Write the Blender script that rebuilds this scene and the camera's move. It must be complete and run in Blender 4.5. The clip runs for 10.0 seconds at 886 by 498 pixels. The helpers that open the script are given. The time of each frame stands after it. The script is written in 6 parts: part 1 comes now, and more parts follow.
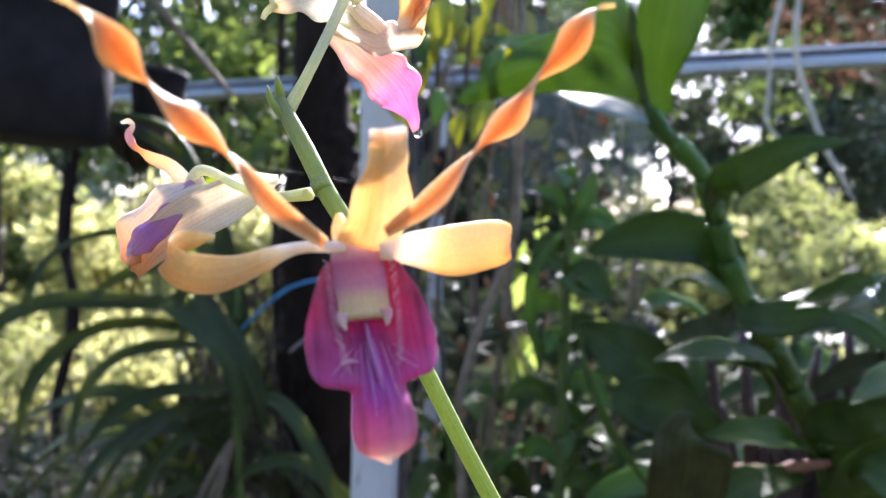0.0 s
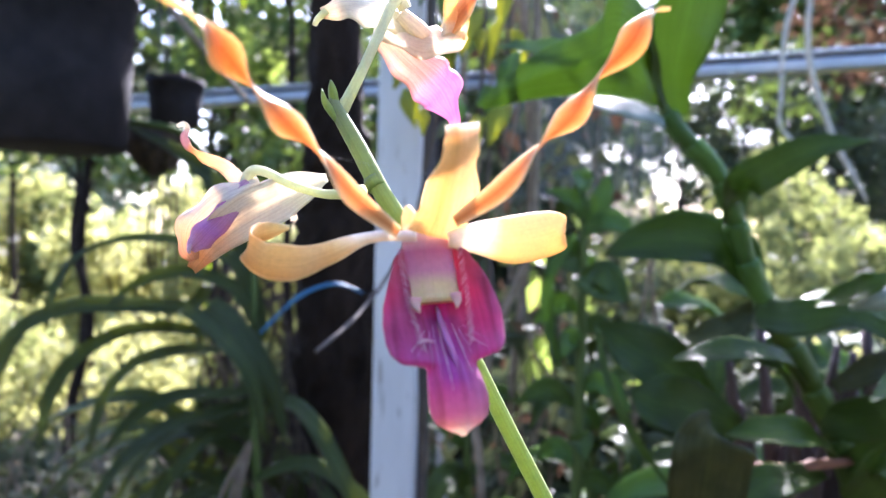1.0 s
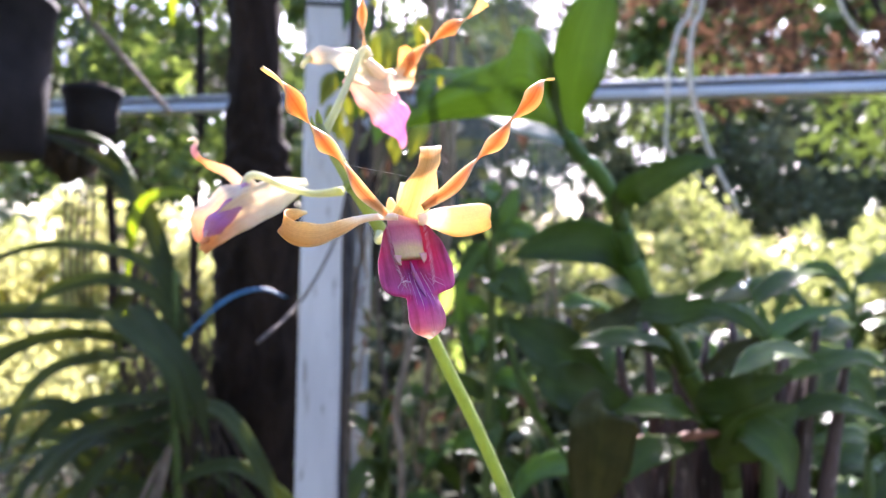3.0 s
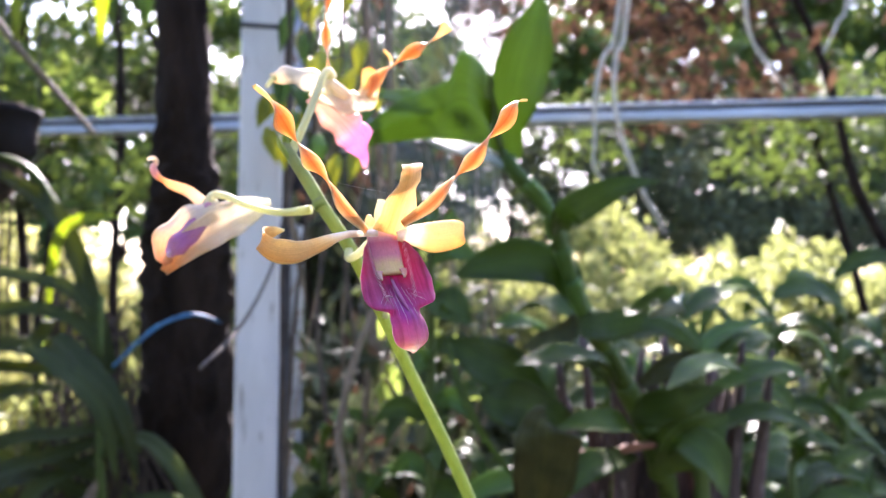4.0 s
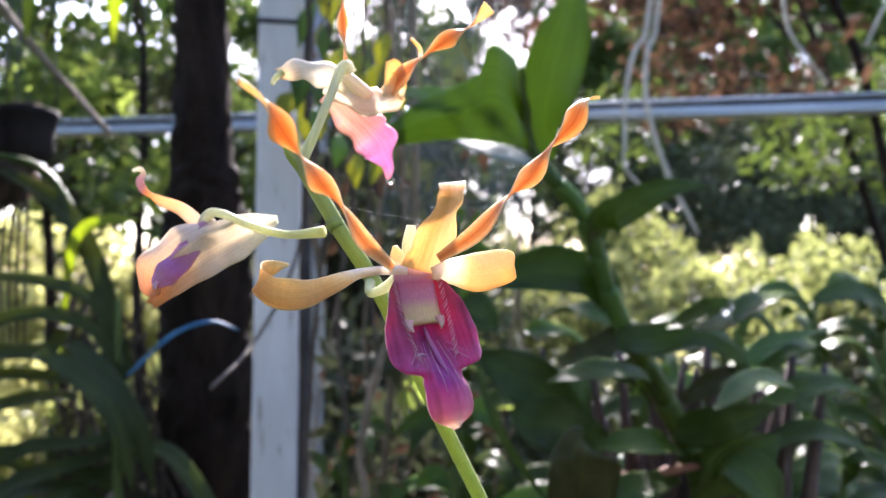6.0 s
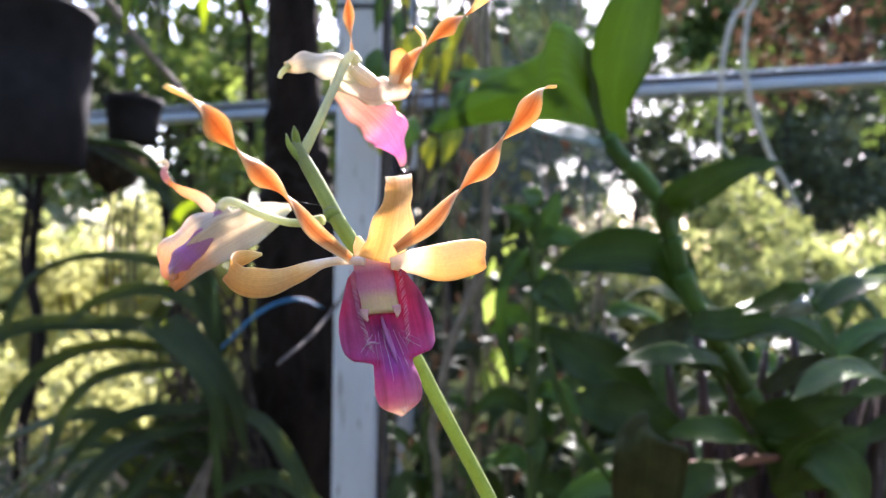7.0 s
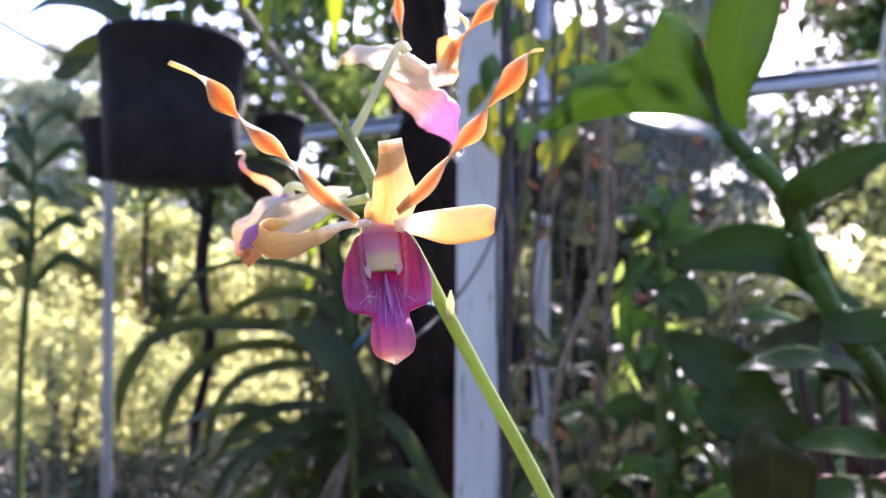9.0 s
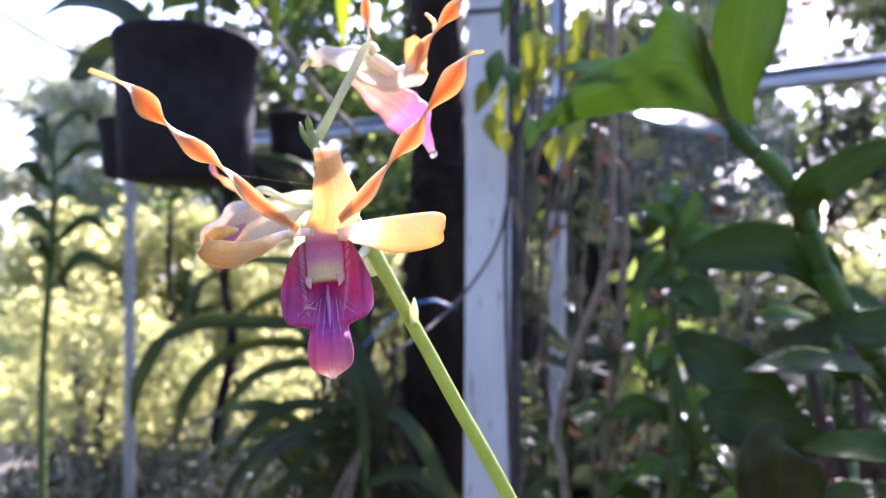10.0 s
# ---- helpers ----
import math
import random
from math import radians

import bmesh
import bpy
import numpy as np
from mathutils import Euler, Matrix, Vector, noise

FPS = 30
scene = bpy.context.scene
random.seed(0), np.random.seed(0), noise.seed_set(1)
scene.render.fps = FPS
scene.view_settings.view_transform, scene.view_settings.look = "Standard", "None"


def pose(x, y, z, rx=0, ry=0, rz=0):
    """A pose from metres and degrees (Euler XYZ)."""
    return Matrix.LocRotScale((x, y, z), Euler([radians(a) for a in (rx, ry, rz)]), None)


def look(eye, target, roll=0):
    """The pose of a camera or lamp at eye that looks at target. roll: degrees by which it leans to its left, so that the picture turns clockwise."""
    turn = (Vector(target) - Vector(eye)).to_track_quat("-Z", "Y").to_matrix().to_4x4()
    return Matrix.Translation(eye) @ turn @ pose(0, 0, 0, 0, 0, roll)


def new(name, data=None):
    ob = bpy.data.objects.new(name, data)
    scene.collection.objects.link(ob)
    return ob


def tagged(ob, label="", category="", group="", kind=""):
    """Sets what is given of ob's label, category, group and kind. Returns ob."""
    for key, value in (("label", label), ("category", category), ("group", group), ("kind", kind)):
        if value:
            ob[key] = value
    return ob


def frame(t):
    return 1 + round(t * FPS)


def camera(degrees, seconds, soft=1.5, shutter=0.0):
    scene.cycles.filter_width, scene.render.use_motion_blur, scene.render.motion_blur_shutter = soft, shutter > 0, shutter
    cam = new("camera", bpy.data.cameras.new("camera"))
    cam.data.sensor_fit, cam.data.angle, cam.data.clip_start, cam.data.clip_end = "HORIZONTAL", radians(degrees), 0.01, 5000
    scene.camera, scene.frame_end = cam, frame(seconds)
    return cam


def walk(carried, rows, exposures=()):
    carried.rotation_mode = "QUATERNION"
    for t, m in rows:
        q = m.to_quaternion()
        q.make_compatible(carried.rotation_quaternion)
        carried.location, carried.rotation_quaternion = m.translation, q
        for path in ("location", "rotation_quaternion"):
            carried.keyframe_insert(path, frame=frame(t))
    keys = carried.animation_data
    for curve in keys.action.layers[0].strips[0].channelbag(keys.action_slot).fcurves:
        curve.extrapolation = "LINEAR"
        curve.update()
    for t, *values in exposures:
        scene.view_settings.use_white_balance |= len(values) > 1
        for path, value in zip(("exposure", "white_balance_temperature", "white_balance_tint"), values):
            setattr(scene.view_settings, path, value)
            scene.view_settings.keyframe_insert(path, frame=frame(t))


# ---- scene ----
cam = camera(63.78, 10.0, soft=1.2)
PATH = [
    (0, 0.02218, -0.11016, 1.30243, 88.853, -1.674, 1.561),
    (0.5, 0.01438, -0.10919, 1.30100, 89.137, -1.169, 2.364),
    (1, 0.01315, -0.11855, 1.29947, 89.277, -1.295, 2.271),
    (1.5, 0.00500, -0.12447, 1.30155, 89.374, -1.307, 2.484),
    (2, 0.00179, -0.13515, 1.30008, 89.748, -1.337, 1.711),
    (2.5, 0.00392, -0.15660, 1.29508, 90.063, -0.936, -1.851),
    (3, -0.00028, -0.18536, 1.29027, 90.522, -1.324, -5.044),
    (3.2, -0.00252, -0.19267, 1.28934, 90.402, -1.139, -6.350),
    (4.3, -0.01572, -0.18020, 1.28790, 93.048, -0.316, -11.262),
    (4.5, -0.01498, -0.17215, 1.29151, 93.094, -0.114, -10.778),
    (5, -0.01771, -0.15565, 1.28768, 92.548, -0.434, -12.317),
    (5.2, -0.01934, -0.15191, 1.28498, 92.125, -0.343, -12.700),
    (6.3, -0.00387, -0.14548, 1.30335, 92.151, -0.631, -5.900),
    (6.5, 0.00274, -0.14777, 1.30390, 91.182, -0.828, -3.607),
    (7, 0.01802, -0.15094, 1.30168, 90.405, -0.707, -0.936),
    (7.5, 0.02957, -0.15794, 1.29779, 91.527, 0.021, 0.697),
    (8, 0.04324, -0.16322, 1.29481, 91.104, -0.039, 2.500),
    (8.5, 0.04099, -0.15594, 1.29240, 90.420, -0.705, 8.986),
    (9, 0.05086, -0.15647, 1.29066, 91.267, -0.497, 10.852),
    (9.5, 0.05700, -0.14683, 1.28254, 90.590, -0.595, 10.979),
    (10, 0.06678, -0.14762, 1.29378, 90.954, -0.356, 12.664),
]
walk(cam, [(t, pose(*place)) for t, *place in PATH], [(0.0, 2.74, 5600, 25), (0.5, 2.79, 5650, 24), (1.0, 3.12, 5500, 26), (2.0, 2.99, 5600, 31), (3.0, 3.15, 5900, 29), (5.0, 2.96, 6000, 28), (6.5, 2.60, 5900, 23), (8.0, 2.85, 5800, 26), (8.5, 2.85, 5650, 33), (9.0, 2.85, 5650, 36), (9.5, 3.30, 5500, 37), (10.0, 2.90, 5500, 38)])

import itertools

# the lens is wide open: the flowers are sharp, the garden behind them is soft
cam.data.dof.use_dof = True
cam.data.dof.focus_distance = 0.165
cam.data.dof.aperture_fstop = 15.5

# ---- light ----
SUN_ELEVATION, SUN_TURN = 38.0, 9.0        # degrees up, degrees to the right of +y
world = bpy.data.worlds.new("sky")
scene.world = world
world.use_nodes = True
wn, wl = world.node_tree.nodes, world.node_tree.links
sky = wn.new("ShaderNodeTexSky")
sky.sky_type, sky.sun_disc = 'NISHITA', False
sky.sun_elevation, sky.sun_rotation = radians(SUN_ELEVATION), radians(SUN_TURN)
sky.dust_density = 2.0
wl.new(sky.outputs[0], wn["Background"].inputs[0])
wn["Background"].inputs[1].default_value = 0.13

sun_data = bpy.data.lights.new("sun", "SUN")
sun_data.energy, sun_data.angle, sun_data.color = 5.0, radians(0.6), (1.0, 0.93, 0.82)
sun = new("sun", sun_data)
a, e = radians(SUN_TURN), radians(SUN_ELEVATION)
sun_way = Vector((math.sin(a) * math.cos(e), math.cos(a) * math.cos(e), math.sin(e)))
sun.matrix_world = look(tuple(sun_way * 30), (0, 0, 0))


# ---- materials ----
def shader(name):
    m = bpy.data.materials.new(name)
    m.use_nodes = True
    return m, m.node_tree.nodes, m.node_tree.links, m.node_tree.nodes["Principled BSDF"]


def ramp(nodes, stops, interpolation="LINEAR"):
    r = nodes.new("ShaderNodeValToRGB")
    r.color_ramp.interpolation = interpolation
    while len(r.color_ramp.elements) < len(stops):
        r.color_ramp.elements.new(0.5)
    for el, (at, c) in zip(r.color_ramp.elements, stops):
        el.position, el.color = at, (*c, 1)
    return r


def noise_tex(nodes, links, scale, detail=4, coords="Object", stretch=(1, 1, 1), rough=0.55):
    tc, mp, n = nodes.new("ShaderNodeTexCoord"), nodes.new("ShaderNodeMapping"), nodes.new("ShaderNodeTexNoise")
    mp.inputs["Scale"].default_value = stretch
    n.inputs["Scale"].default_value, n.inputs["Detail"].default_value, n.inputs["Roughness"].default_value = scale, detail, rough
    links.new(tc.outputs[coords], mp.inputs[0])
    links.new(mp.outputs[0], n.inputs["Vector"])
    return n


def mix(nodes, links, kind, factor, a, b):
    m = nodes.new("ShaderNodeMix")
    m.data_type, m.blend_type = "RGBA", kind
    for k, v in ((0, factor), (6, a), (7, b)):
        if hasattr(v, "links"):
            links.new(v, m.inputs[k])
        else:
            m.inputs[k].default_value = v if k == 0 else (*v, 1)
    return m.outputs[2]


def bump(nodes, links, p, height, strength, distance):
    b = nodes.new("ShaderNodeBump")
    b.inputs["Strength"].default_value, b.inputs["Distance"].default_value = strength, distance
    links.new(height, b.inputs["Height"])
    links.new(b.outputs[0], p.inputs["Normal"])


def let_through(nodes, links, p, colour, share):
    """Thin living tissue: part of the light goes through it."""
    t, s = nodes.new("ShaderNodeBsdfTranslucent"), nodes.new("ShaderNodeMixShader")
    s.inputs[0].default_value = share
    if hasattr(colour, "links"):
        links.new(colour, t.inputs[0])
    else:
        t.inputs[0].default_value = (*colour, 1)
    links.new(p.outputs[0], s.inputs[1])
    links.new(t.outputs[0], s.inputs[2])
    links.new(s.outputs[0], nodes["Material Output"].inputs[0])


def petal_material(name, along, across=None, share=0.55, veins=0.25, rough=0.45, blotch=(0.55, 0.25, 0.08), until=None):
    """along: colour stops from the base to the tip; across: stops from edge to edge, multiplied in, until near the tip."""
    m, n, l, p = shader(name)
    uv, sep = n.new("ShaderNodeUVMap"), n.new("ShaderNodeSeparateXYZ")
    l.new(uv.outputs[0], sep.inputs[0])
    base = ramp(n, along)
    l.new(sep.outputs[1], base.inputs[0])
    colour = base.outputs[0]
    if across:
        side = ramp(n, across)
        l.new(sep.outputs[0], side.inputs[0])
        share_of = 1.0
        if until:
            fade = ramp(n, [(until, (1, 1, 1)), (until + 0.08, (0.1, 0.1, 0.1))])
            l.new(sep.outputs[1], fade.inputs[0])
            share_of = fade.outputs[0]
        colour = mix(n, l, "MULTIPLY", share_of, colour, side.outputs[0])
    # fine veins that run along the petal, and soft blotches
    mp, fine = n.new("ShaderNodeMapping"), n.new("ShaderNodeTexNoise")
    mp.inputs["Scale"].default_value = (22, 1.6, 1)
    l.new(uv.outputs[0], mp.inputs[0])
    l.new(mp.outputs[0], fine.inputs["Vector"])
    fine.inputs["Scale"].default_value, fine.inputs["Detail"].default_value = 1.0, 3
    vein = ramp(n, [(0.35, (0.72, 0.66, 0.62)), (0.6, (1, 1, 1))])
    l.new(fine.outputs[0], vein.inputs[0])
    colour = mix(n, l, "MULTIPLY", veins * 2, colour, vein.outputs[0])
    big = noise_tex(n, l, 260, 3)
    soft = ramp(n, [(0.5, (0, 0, 0)), (0.75, (0.35, 0.35, 0.35))])
    l.new(big.outputs[0], soft.inputs[0])
    colour = mix(n, l, "MIX", soft.outputs[0], colour, blotch)
    grain = noise_tex(n, l, 1300, 4, rough=0.7)
    mottle = ramp(n, [(0.35, (0.74, 0.70, 0.72)), (0.62, (1.06, 1.06, 1.06))])
    l.new(grain.outputs[0], mottle.inputs[0])
    colour = mix(n, l, "MULTIPLY", 0.28, colour, mottle.outputs[0])
    l.new(colour, p.inputs["Base Color"])
    p.inputs["Roughness"].default_value = rough
    p.inputs["Specular IOR Level"].default_value = 0.3
    p.inputs["Sheen Weight"].default_value = 0.15
    bump(n, l, p, fine.outputs[0], 0.25, 0.0004)
    let_through(n, l, p, colour, share)
    return m


def leaf_material(name, dark, light, share=0.35, rough=0.35, scale=30, glow=(0.30, 0.55, 0.05), spots=0.25):
    m, n, l, p = shader(name)
    uv, sep = n.new("ShaderNodeUVMap"), n.new("ShaderNodeSeparateXYZ")
    l.new(uv.outputs[0], sep.inputs[0])
    tex = noise_tex(n, l, scale, 5)
    r = ramp(n, [(0.3, dark), (0.72, light)])
    l.new(tex.outputs[0], r.inputs[0])
    rib = ramp(n, [(0.0, (1.7, 1.6, 1.5)), (0.035, (0.85, 0.85, 0.85)), (0.465, (1, 1, 1)), (0.495, (1.5, 1.5, 1.3)), (0.505, (1.5, 1.5, 1.3)), (0.535, (1, 1, 1)), (0.965, (0.85, 0.85, 0.85)), (1.0, (1.7, 1.6, 1.5))])
    l.new(sep.outputs[0], rib.inputs[0])
    colour = mix(n, l, "MULTIPLY", 1.0, r.outputs[0], rib.outputs[0])
    mp, fine = n.new("ShaderNodeMapping"), n.new("ShaderNodeTexNoise")
    mp.inputs["Scale"].default_value = (30, 2, 1)
    l.new(uv.outputs[0], mp.inputs[0])
    l.new(mp.outputs[0], fine.inputs["Vector"])
    fine.inputs["Scale"].default_value, fine.inputs["Detail"].default_value = 1.0, 2
    veins = ramp(n, [(0.36, (0.72, 0.74, 0.70)), (0.62, (1.22, 1.18, 1.1))])
    l.new(fine.outputs[0], veins.inputs[0])
    colour = mix(n, l, "MULTIPLY", 1.0, colour, veins.outputs[0])
    small = noise_tex(n, l, scale * 9, 2)
    dirt = ramp(n, [(0.62, (0, 0, 0)), (0.74, (spots, spots, spots))])
    l.new(small.outputs[0], dirt.inputs[0])
    colour = mix(n, l, "MIX", dirt.outputs[0], colour, (0.16, 0.14, 0.07))
    info = n.new("ShaderNodeObjectInfo")
    hue = n.new("ShaderNodeHueSaturation")
    vary = n.new("ShaderNodeMapRange")
    vary.inputs[3].default_value, vary.inputs[4].default_value = 0.75, 1.3
    l.new(info.outputs["Random"], vary.inputs[0])
    l.new(vary.outputs[0], hue.inputs["Value"])
    l.new(colour, hue.inputs["Color"])
    l.new(hue.outputs[0], p.inputs["Base Color"])
    p.inputs["Roughness"].default_value = rough
    p.inputs["Specular IOR Level"].default_value = 0.20
    bump(n, l, p, fine.outputs[0], 0.6, 0.003)
    let_through(n, l, p, mix(n, l, "MULTIPLY", 0.35, glow, hue.outputs[0]), share)
    return m


def foliage_material(name, stops, glow, share=0.45, rough=0.55):
    """Many small leaves in one mesh: each leaf has its own tone."""
    m, n, l, p = shader(name)
    g = n.new("ShaderNodeNewGeometry")
    r = ramp(n, stops)
    l.new(g.outputs["Random Per Island"], r.inputs[0])
    tex = noise_tex(n, l, 1.3, 3)
    t = ramp(n, [(0.3, (0.6, 0.65, 0.6)), (0.7, (1.25, 1.2, 1.0))])
    l.new(tex.outputs[0], t.inputs[0])
    colour = mix(n, l, "MULTIPLY", 1.0, r.outputs[0], t.outputs[0])
    l.new(colour, p.inputs["Base Color"])
    p.inputs["Roughness"].default_value = rough
    p.inputs["Specular IOR Level"].default_value = 0.15
    let_through(n, l, p, mix(n, l, "MULTIPLY", 0.3, glow, colour), share)
    return m


def surface_material(name, dark, light, scale, rough=0.7, detail=6, relief=0.4, depth=0.004, stretch=(1, 1, 1), metal=0.0, fleck=None):
    m, n, l, p = shader(name)
    tex = noise_tex(n, l, scale, detail, stretch=stretch)
    r = ramp(n, [(0.32, dark), (0.68, light)])
    l.new(tex.outputs[0], r.inputs[0])
    colour = r.outputs[0]
    fine = noise_tex(n, l, scale * 7, 4, stretch=stretch)
    if fleck:
        f = ramp(n, [(0.6, (0, 0, 0)), (0.7, (0.8, 0.8, 0.8))])
        l.new(fine.outputs[0], f.inputs[0])
        colour = mix(n, l, "MIX", f.outputs[0], colour, fleck)
    l.new(colour, p.inputs["Base Color"])
    p.inputs["Roughness"].default_value, p.inputs["Metallic"].default_value = rough, metal
    bump(n, l, p, fine.outputs[0], relief, depth)
    return m


M_WATER, _, _, water = shader("water")
water.inputs["Base Color"].default_value, water.inputs["Roughness"].default_value = (1, 0.97, 0.96, 1), 0.02
water.inputs["Transmission Weight"].default_value, water.inputs["IOR"].default_value = 1.0, 1.33
M_PETAL = petal_material("petal_orange", [(0.0, (0.88, 0.68, 0.40)), (0.3, (0.86, 0.60, 0.33)), (0.50, (0.82, 0.53, 0.25)), (0.78, (0.80, 0.51, 0.21)), (0.86, (0.90, 0.74, 0.46)), (0.94, (0.90, 0.72, 0.36)), (1.0, (0.88, 0.70, 0.36))],
                         [(0.0, (1.08, 1.35, 1.7)), (0.1, (1, 1.02, 1.05)), (0.28, (0.86, 0.68, 0.50)), (0.5, (0.68, 0.43, 0.28)), (0.72, (0.86, 0.68, 0.50)), (0.9, (1, 1.02, 1.05)), (1.0, (1.08, 1.35, 1.7))], share=0.50, veins=0.32, blotch=(0.62, 0.27, 0.10), until=0.80)
M_FADED = petal_material("petal_faded", [(0.0, (0.86, 0.78, 0.64)), (0.15, (0.84, 0.60, 0.38)), (0.42, (0.82, 0.46, 0.20)), (0.52, (0.74, 0.44, 0.42)), (0.66, (0.70, 0.46, 0.50)), (0.76, (0.86, 0.76, 0.60)), (1.0, (0.90, 0.86, 0.72))], blotch=(0.66, 0.36, 0.22))
M_DORSAL = petal_material("sepal_amber", [(0.0, (0.86, 0.66, 0.36)), (0.25, (0.82, 0.63, 0.36)), (0.7, (0.78, 0.60, 0.35)), (0.86, (0.64, 0.46, 0.32)), (0.94, (0.86, 0.78, 0.66)), (1.0, (0.90, 0.88, 0.84))],
                          [(0.0, (1.1, 1.1, 1.0)), (0.3, (0.86, 0.78, 0.6)), (0.6, (1, 1, 1)), (1.0, (1.05, 1.1, 1.1))], blotch=(0.72, 0.42, 0.12))
M_SEPAL = petal_material("sepal_yellow", [(0.0, (0.88, 0.87, 0.84)), (0.22, (0.88, 0.86, 0.78)), (0.34, (0.87, 0.69, 0.37)), (0.8, (0.85, 0.66, 0.33)), (1.0, (0.74, 0.52, 0.24))],
                         [(0.0, (1.05, 1.04, 1.02)), (0.5, (1, 0.97, 0.9)), (1.0, (0.96, 0.84, 0.66))], veins=0.10, blotch=(0.80, 0.55, 0.25))
M_CURL = petal_material("sepal_curled", [(0.0, (0.88, 0.87, 0.84)), (0.22, (0.88, 0.86, 0.78)), (0.32, (0.93, 0.75, 0.42)), (0.55, (0.93, 0.72, 0.36)), (0.72, (0.90, 0.60, 0.26)), (0.84, (0.90, 0.70, 0.34)), (1.0, (0.90, 0.82, 0.54))],
                        [(0.0, (1.05, 1.08, 1.2)), (0.12, (1, 1, 1)), (0.55, (0.98, 0.92, 0.80)), (0.88, (0.94, 0.78, 0.58)), (1.0, (1.02, 1.0, 1.0))], share=0.74, veins=0.22, blotch=(0.84, 0.52, 0.18))
M_CREAM = petal_material("sepal_cream", [(0.0, (0.86, 0.86, 0.68)), (0.4, (0.88, 0.82, 0.66)), (0.75, (0.86, 0.66, 0.44)), (0.9, (0.80, 0.48, 0.22)), (1.0, (0.62, 0.34, 0.12))], veins=0.3, blotch=(0.8, 0.62, 0.46))
M_BLUSH = petal_material("sepal_blush", [(0.0, (0.88, 0.82, 0.64)), (0.5, (0.86, 0.72, 0.52)), (0.75, (0.84, 0.54, 0.30)), (1.0, (0.70, 0.36, 0.18))], veins=0.3, share=0.42, blotch=(0.70, 0.50, 0.48))
M_LIP = petal_material("lip_magenta", [(0.0, (0.54, 0.09, 0.10)), (0.25, (0.48, 0.055, 0.145)), (0.5, (0.48, 0.06, 0.21)), (0.62, (0.50, 0.085, 0.28)), (0.72, (0.49, 0.085, 0.29)), (0.82, (0.51, 0.12, 0.275)), (0.90, (0.52, 0.17, 0.27)), (0.955, (0.66, 0.36, 0.32)), (0.975, (0.88, 0.72, 0.54)), (1.0, (0.90, 0.80, 0.62))],
                       [(0.0, (1.3, 1.7, 1.5)), (0.09, (1, 1, 1)), (0.36, (0.95, 0.86, 0.94)), (0.44, (0.78, 0.58, 1.05)), (0.56, (0.78, 0.58, 1.05)), (0.64, (0.95, 0.86, 0.94)), (0.91, (1, 1, 1)), (1.0, (1.3, 1.7, 1.5))], share=0.44, veins=0.5, blotch=(0.62, 0.14, 0.28), until=0.74)
# the tan stops at the base put the sepals' shade into the pink
M_PINK = petal_material("lip_pink_shade_base", [(0.0, (0.78, 0.60, 0.46)), (0.34, (0.74, 0.48, 0.42)), (0.50, (0.80, 0.44, 0.60)), (0.8, (0.76, 0.38, 0.62)), (1.0, (0.80, 0.46, 0.50))], veins=0.4, blotch=(0.76, 0.40, 0.54))
M_IVORY = petal_material("sepal_ivory", [(0.0, (0.86, 0.85, 0.70)), (0.5, (0.90, 0.86, 0.74)), (0.85, (0.88, 0.78, 0.60)), (1.0, (0.86, 0.66, 0.38))], veins=0.25, share=0.62, blotch=(0.86, 0.72, 0.54))
M_PURPLE = petal_material("lip_purple", [(0.0, (0.66, 0.36, 0.48)), (0.5, (0.56, 0.20, 0.46)), (1.0, (0.72, 0.36, 0.56))], veins=0.3, share=0.4)
M_COLUMN = petal_material("column_blush", [(0.0, (0.86, 0.66, 0.38)), (0.22, (0.82, 0.48, 0.38)), (0.42, (0.60, 0.14, 0.21)), (0.64, (0.64, 0.24, 0.30)), (0.8, (0.74, 0.56, 0.26)), (1.0, (0.74, 0.58, 0.26))],
                          [(0.0, (1.1, 1.1, 1.3)), (0.25, (1, 0.97, 1)), (0.75, (1, 0.97, 1)), (1.0, (1.1, 1.1, 1.3))], share=0.25, veins=0.1, blotch=(0.74, 0.34, 0.36))
M_WHITE = petal_material("keel_white", [(0.0, (0.66, 0.34, 0.46)), (1.0, (0.76, 0.52, 0.58))], share=0.3, veins=0.05)
M_TOOTH = petal_material("column_tooth", [(0.0, (0.74, 0.40, 0.38)), (1.0, (0.78, 0.56, 0.44))], share=0.3, veins=0.05)
M_RIDGE = petal_material("ridge_lilac", [(0.0, (0.62, 0.24, 0.46)), (1.0, (0.52, 0.16, 0.38))], share=0.3, veins=0.05)
M_STEM = petal_material("stem_green", [(0.0, (0.22, 0.31, 0.05)), (0.5, (0.39, 0.47, 0.09)), (0.85, (0.34, 0.40, 0.10)), (1.0, (0.29, 0.31, 0.12))], share=0.35, veins=0.2, blotch=(0.12, 0.22, 0.04))
M_PEDICEL = petal_material("pedicel_pale", [(0.0, (0.62, 0.64, 0.30)), (0.5, (0.76, 0.76, 0.48)), (1.0, (0.82, 0.80, 0.58))], share=0.42, veins=0.1, blotch=(0.6, 0.6, 0.3))
M_LEAF = leaf_material("leaf_glossy", (0.028, 0.054, 0.007), (0.072, 0.116, 0.014), share=0.24, rough=0.42, glow=(0.13, 0.24, 0.04))
M_OLD = leaf_material("leaf_old", (0.030, 0.040, 0.014), (0.078, 0.082, 0.026), share=0.26, rough=0.5, scale=60, glow=(0.16, 0.15, 0.04), spots=0.15)
M_YOUNG = leaf_material("leaf_young", (0.042, 0.098, 0.020), (0.078, 0.150, 0.030), share=0.30, rough=0.35, glow=(0.36, 0.52, 0.08))
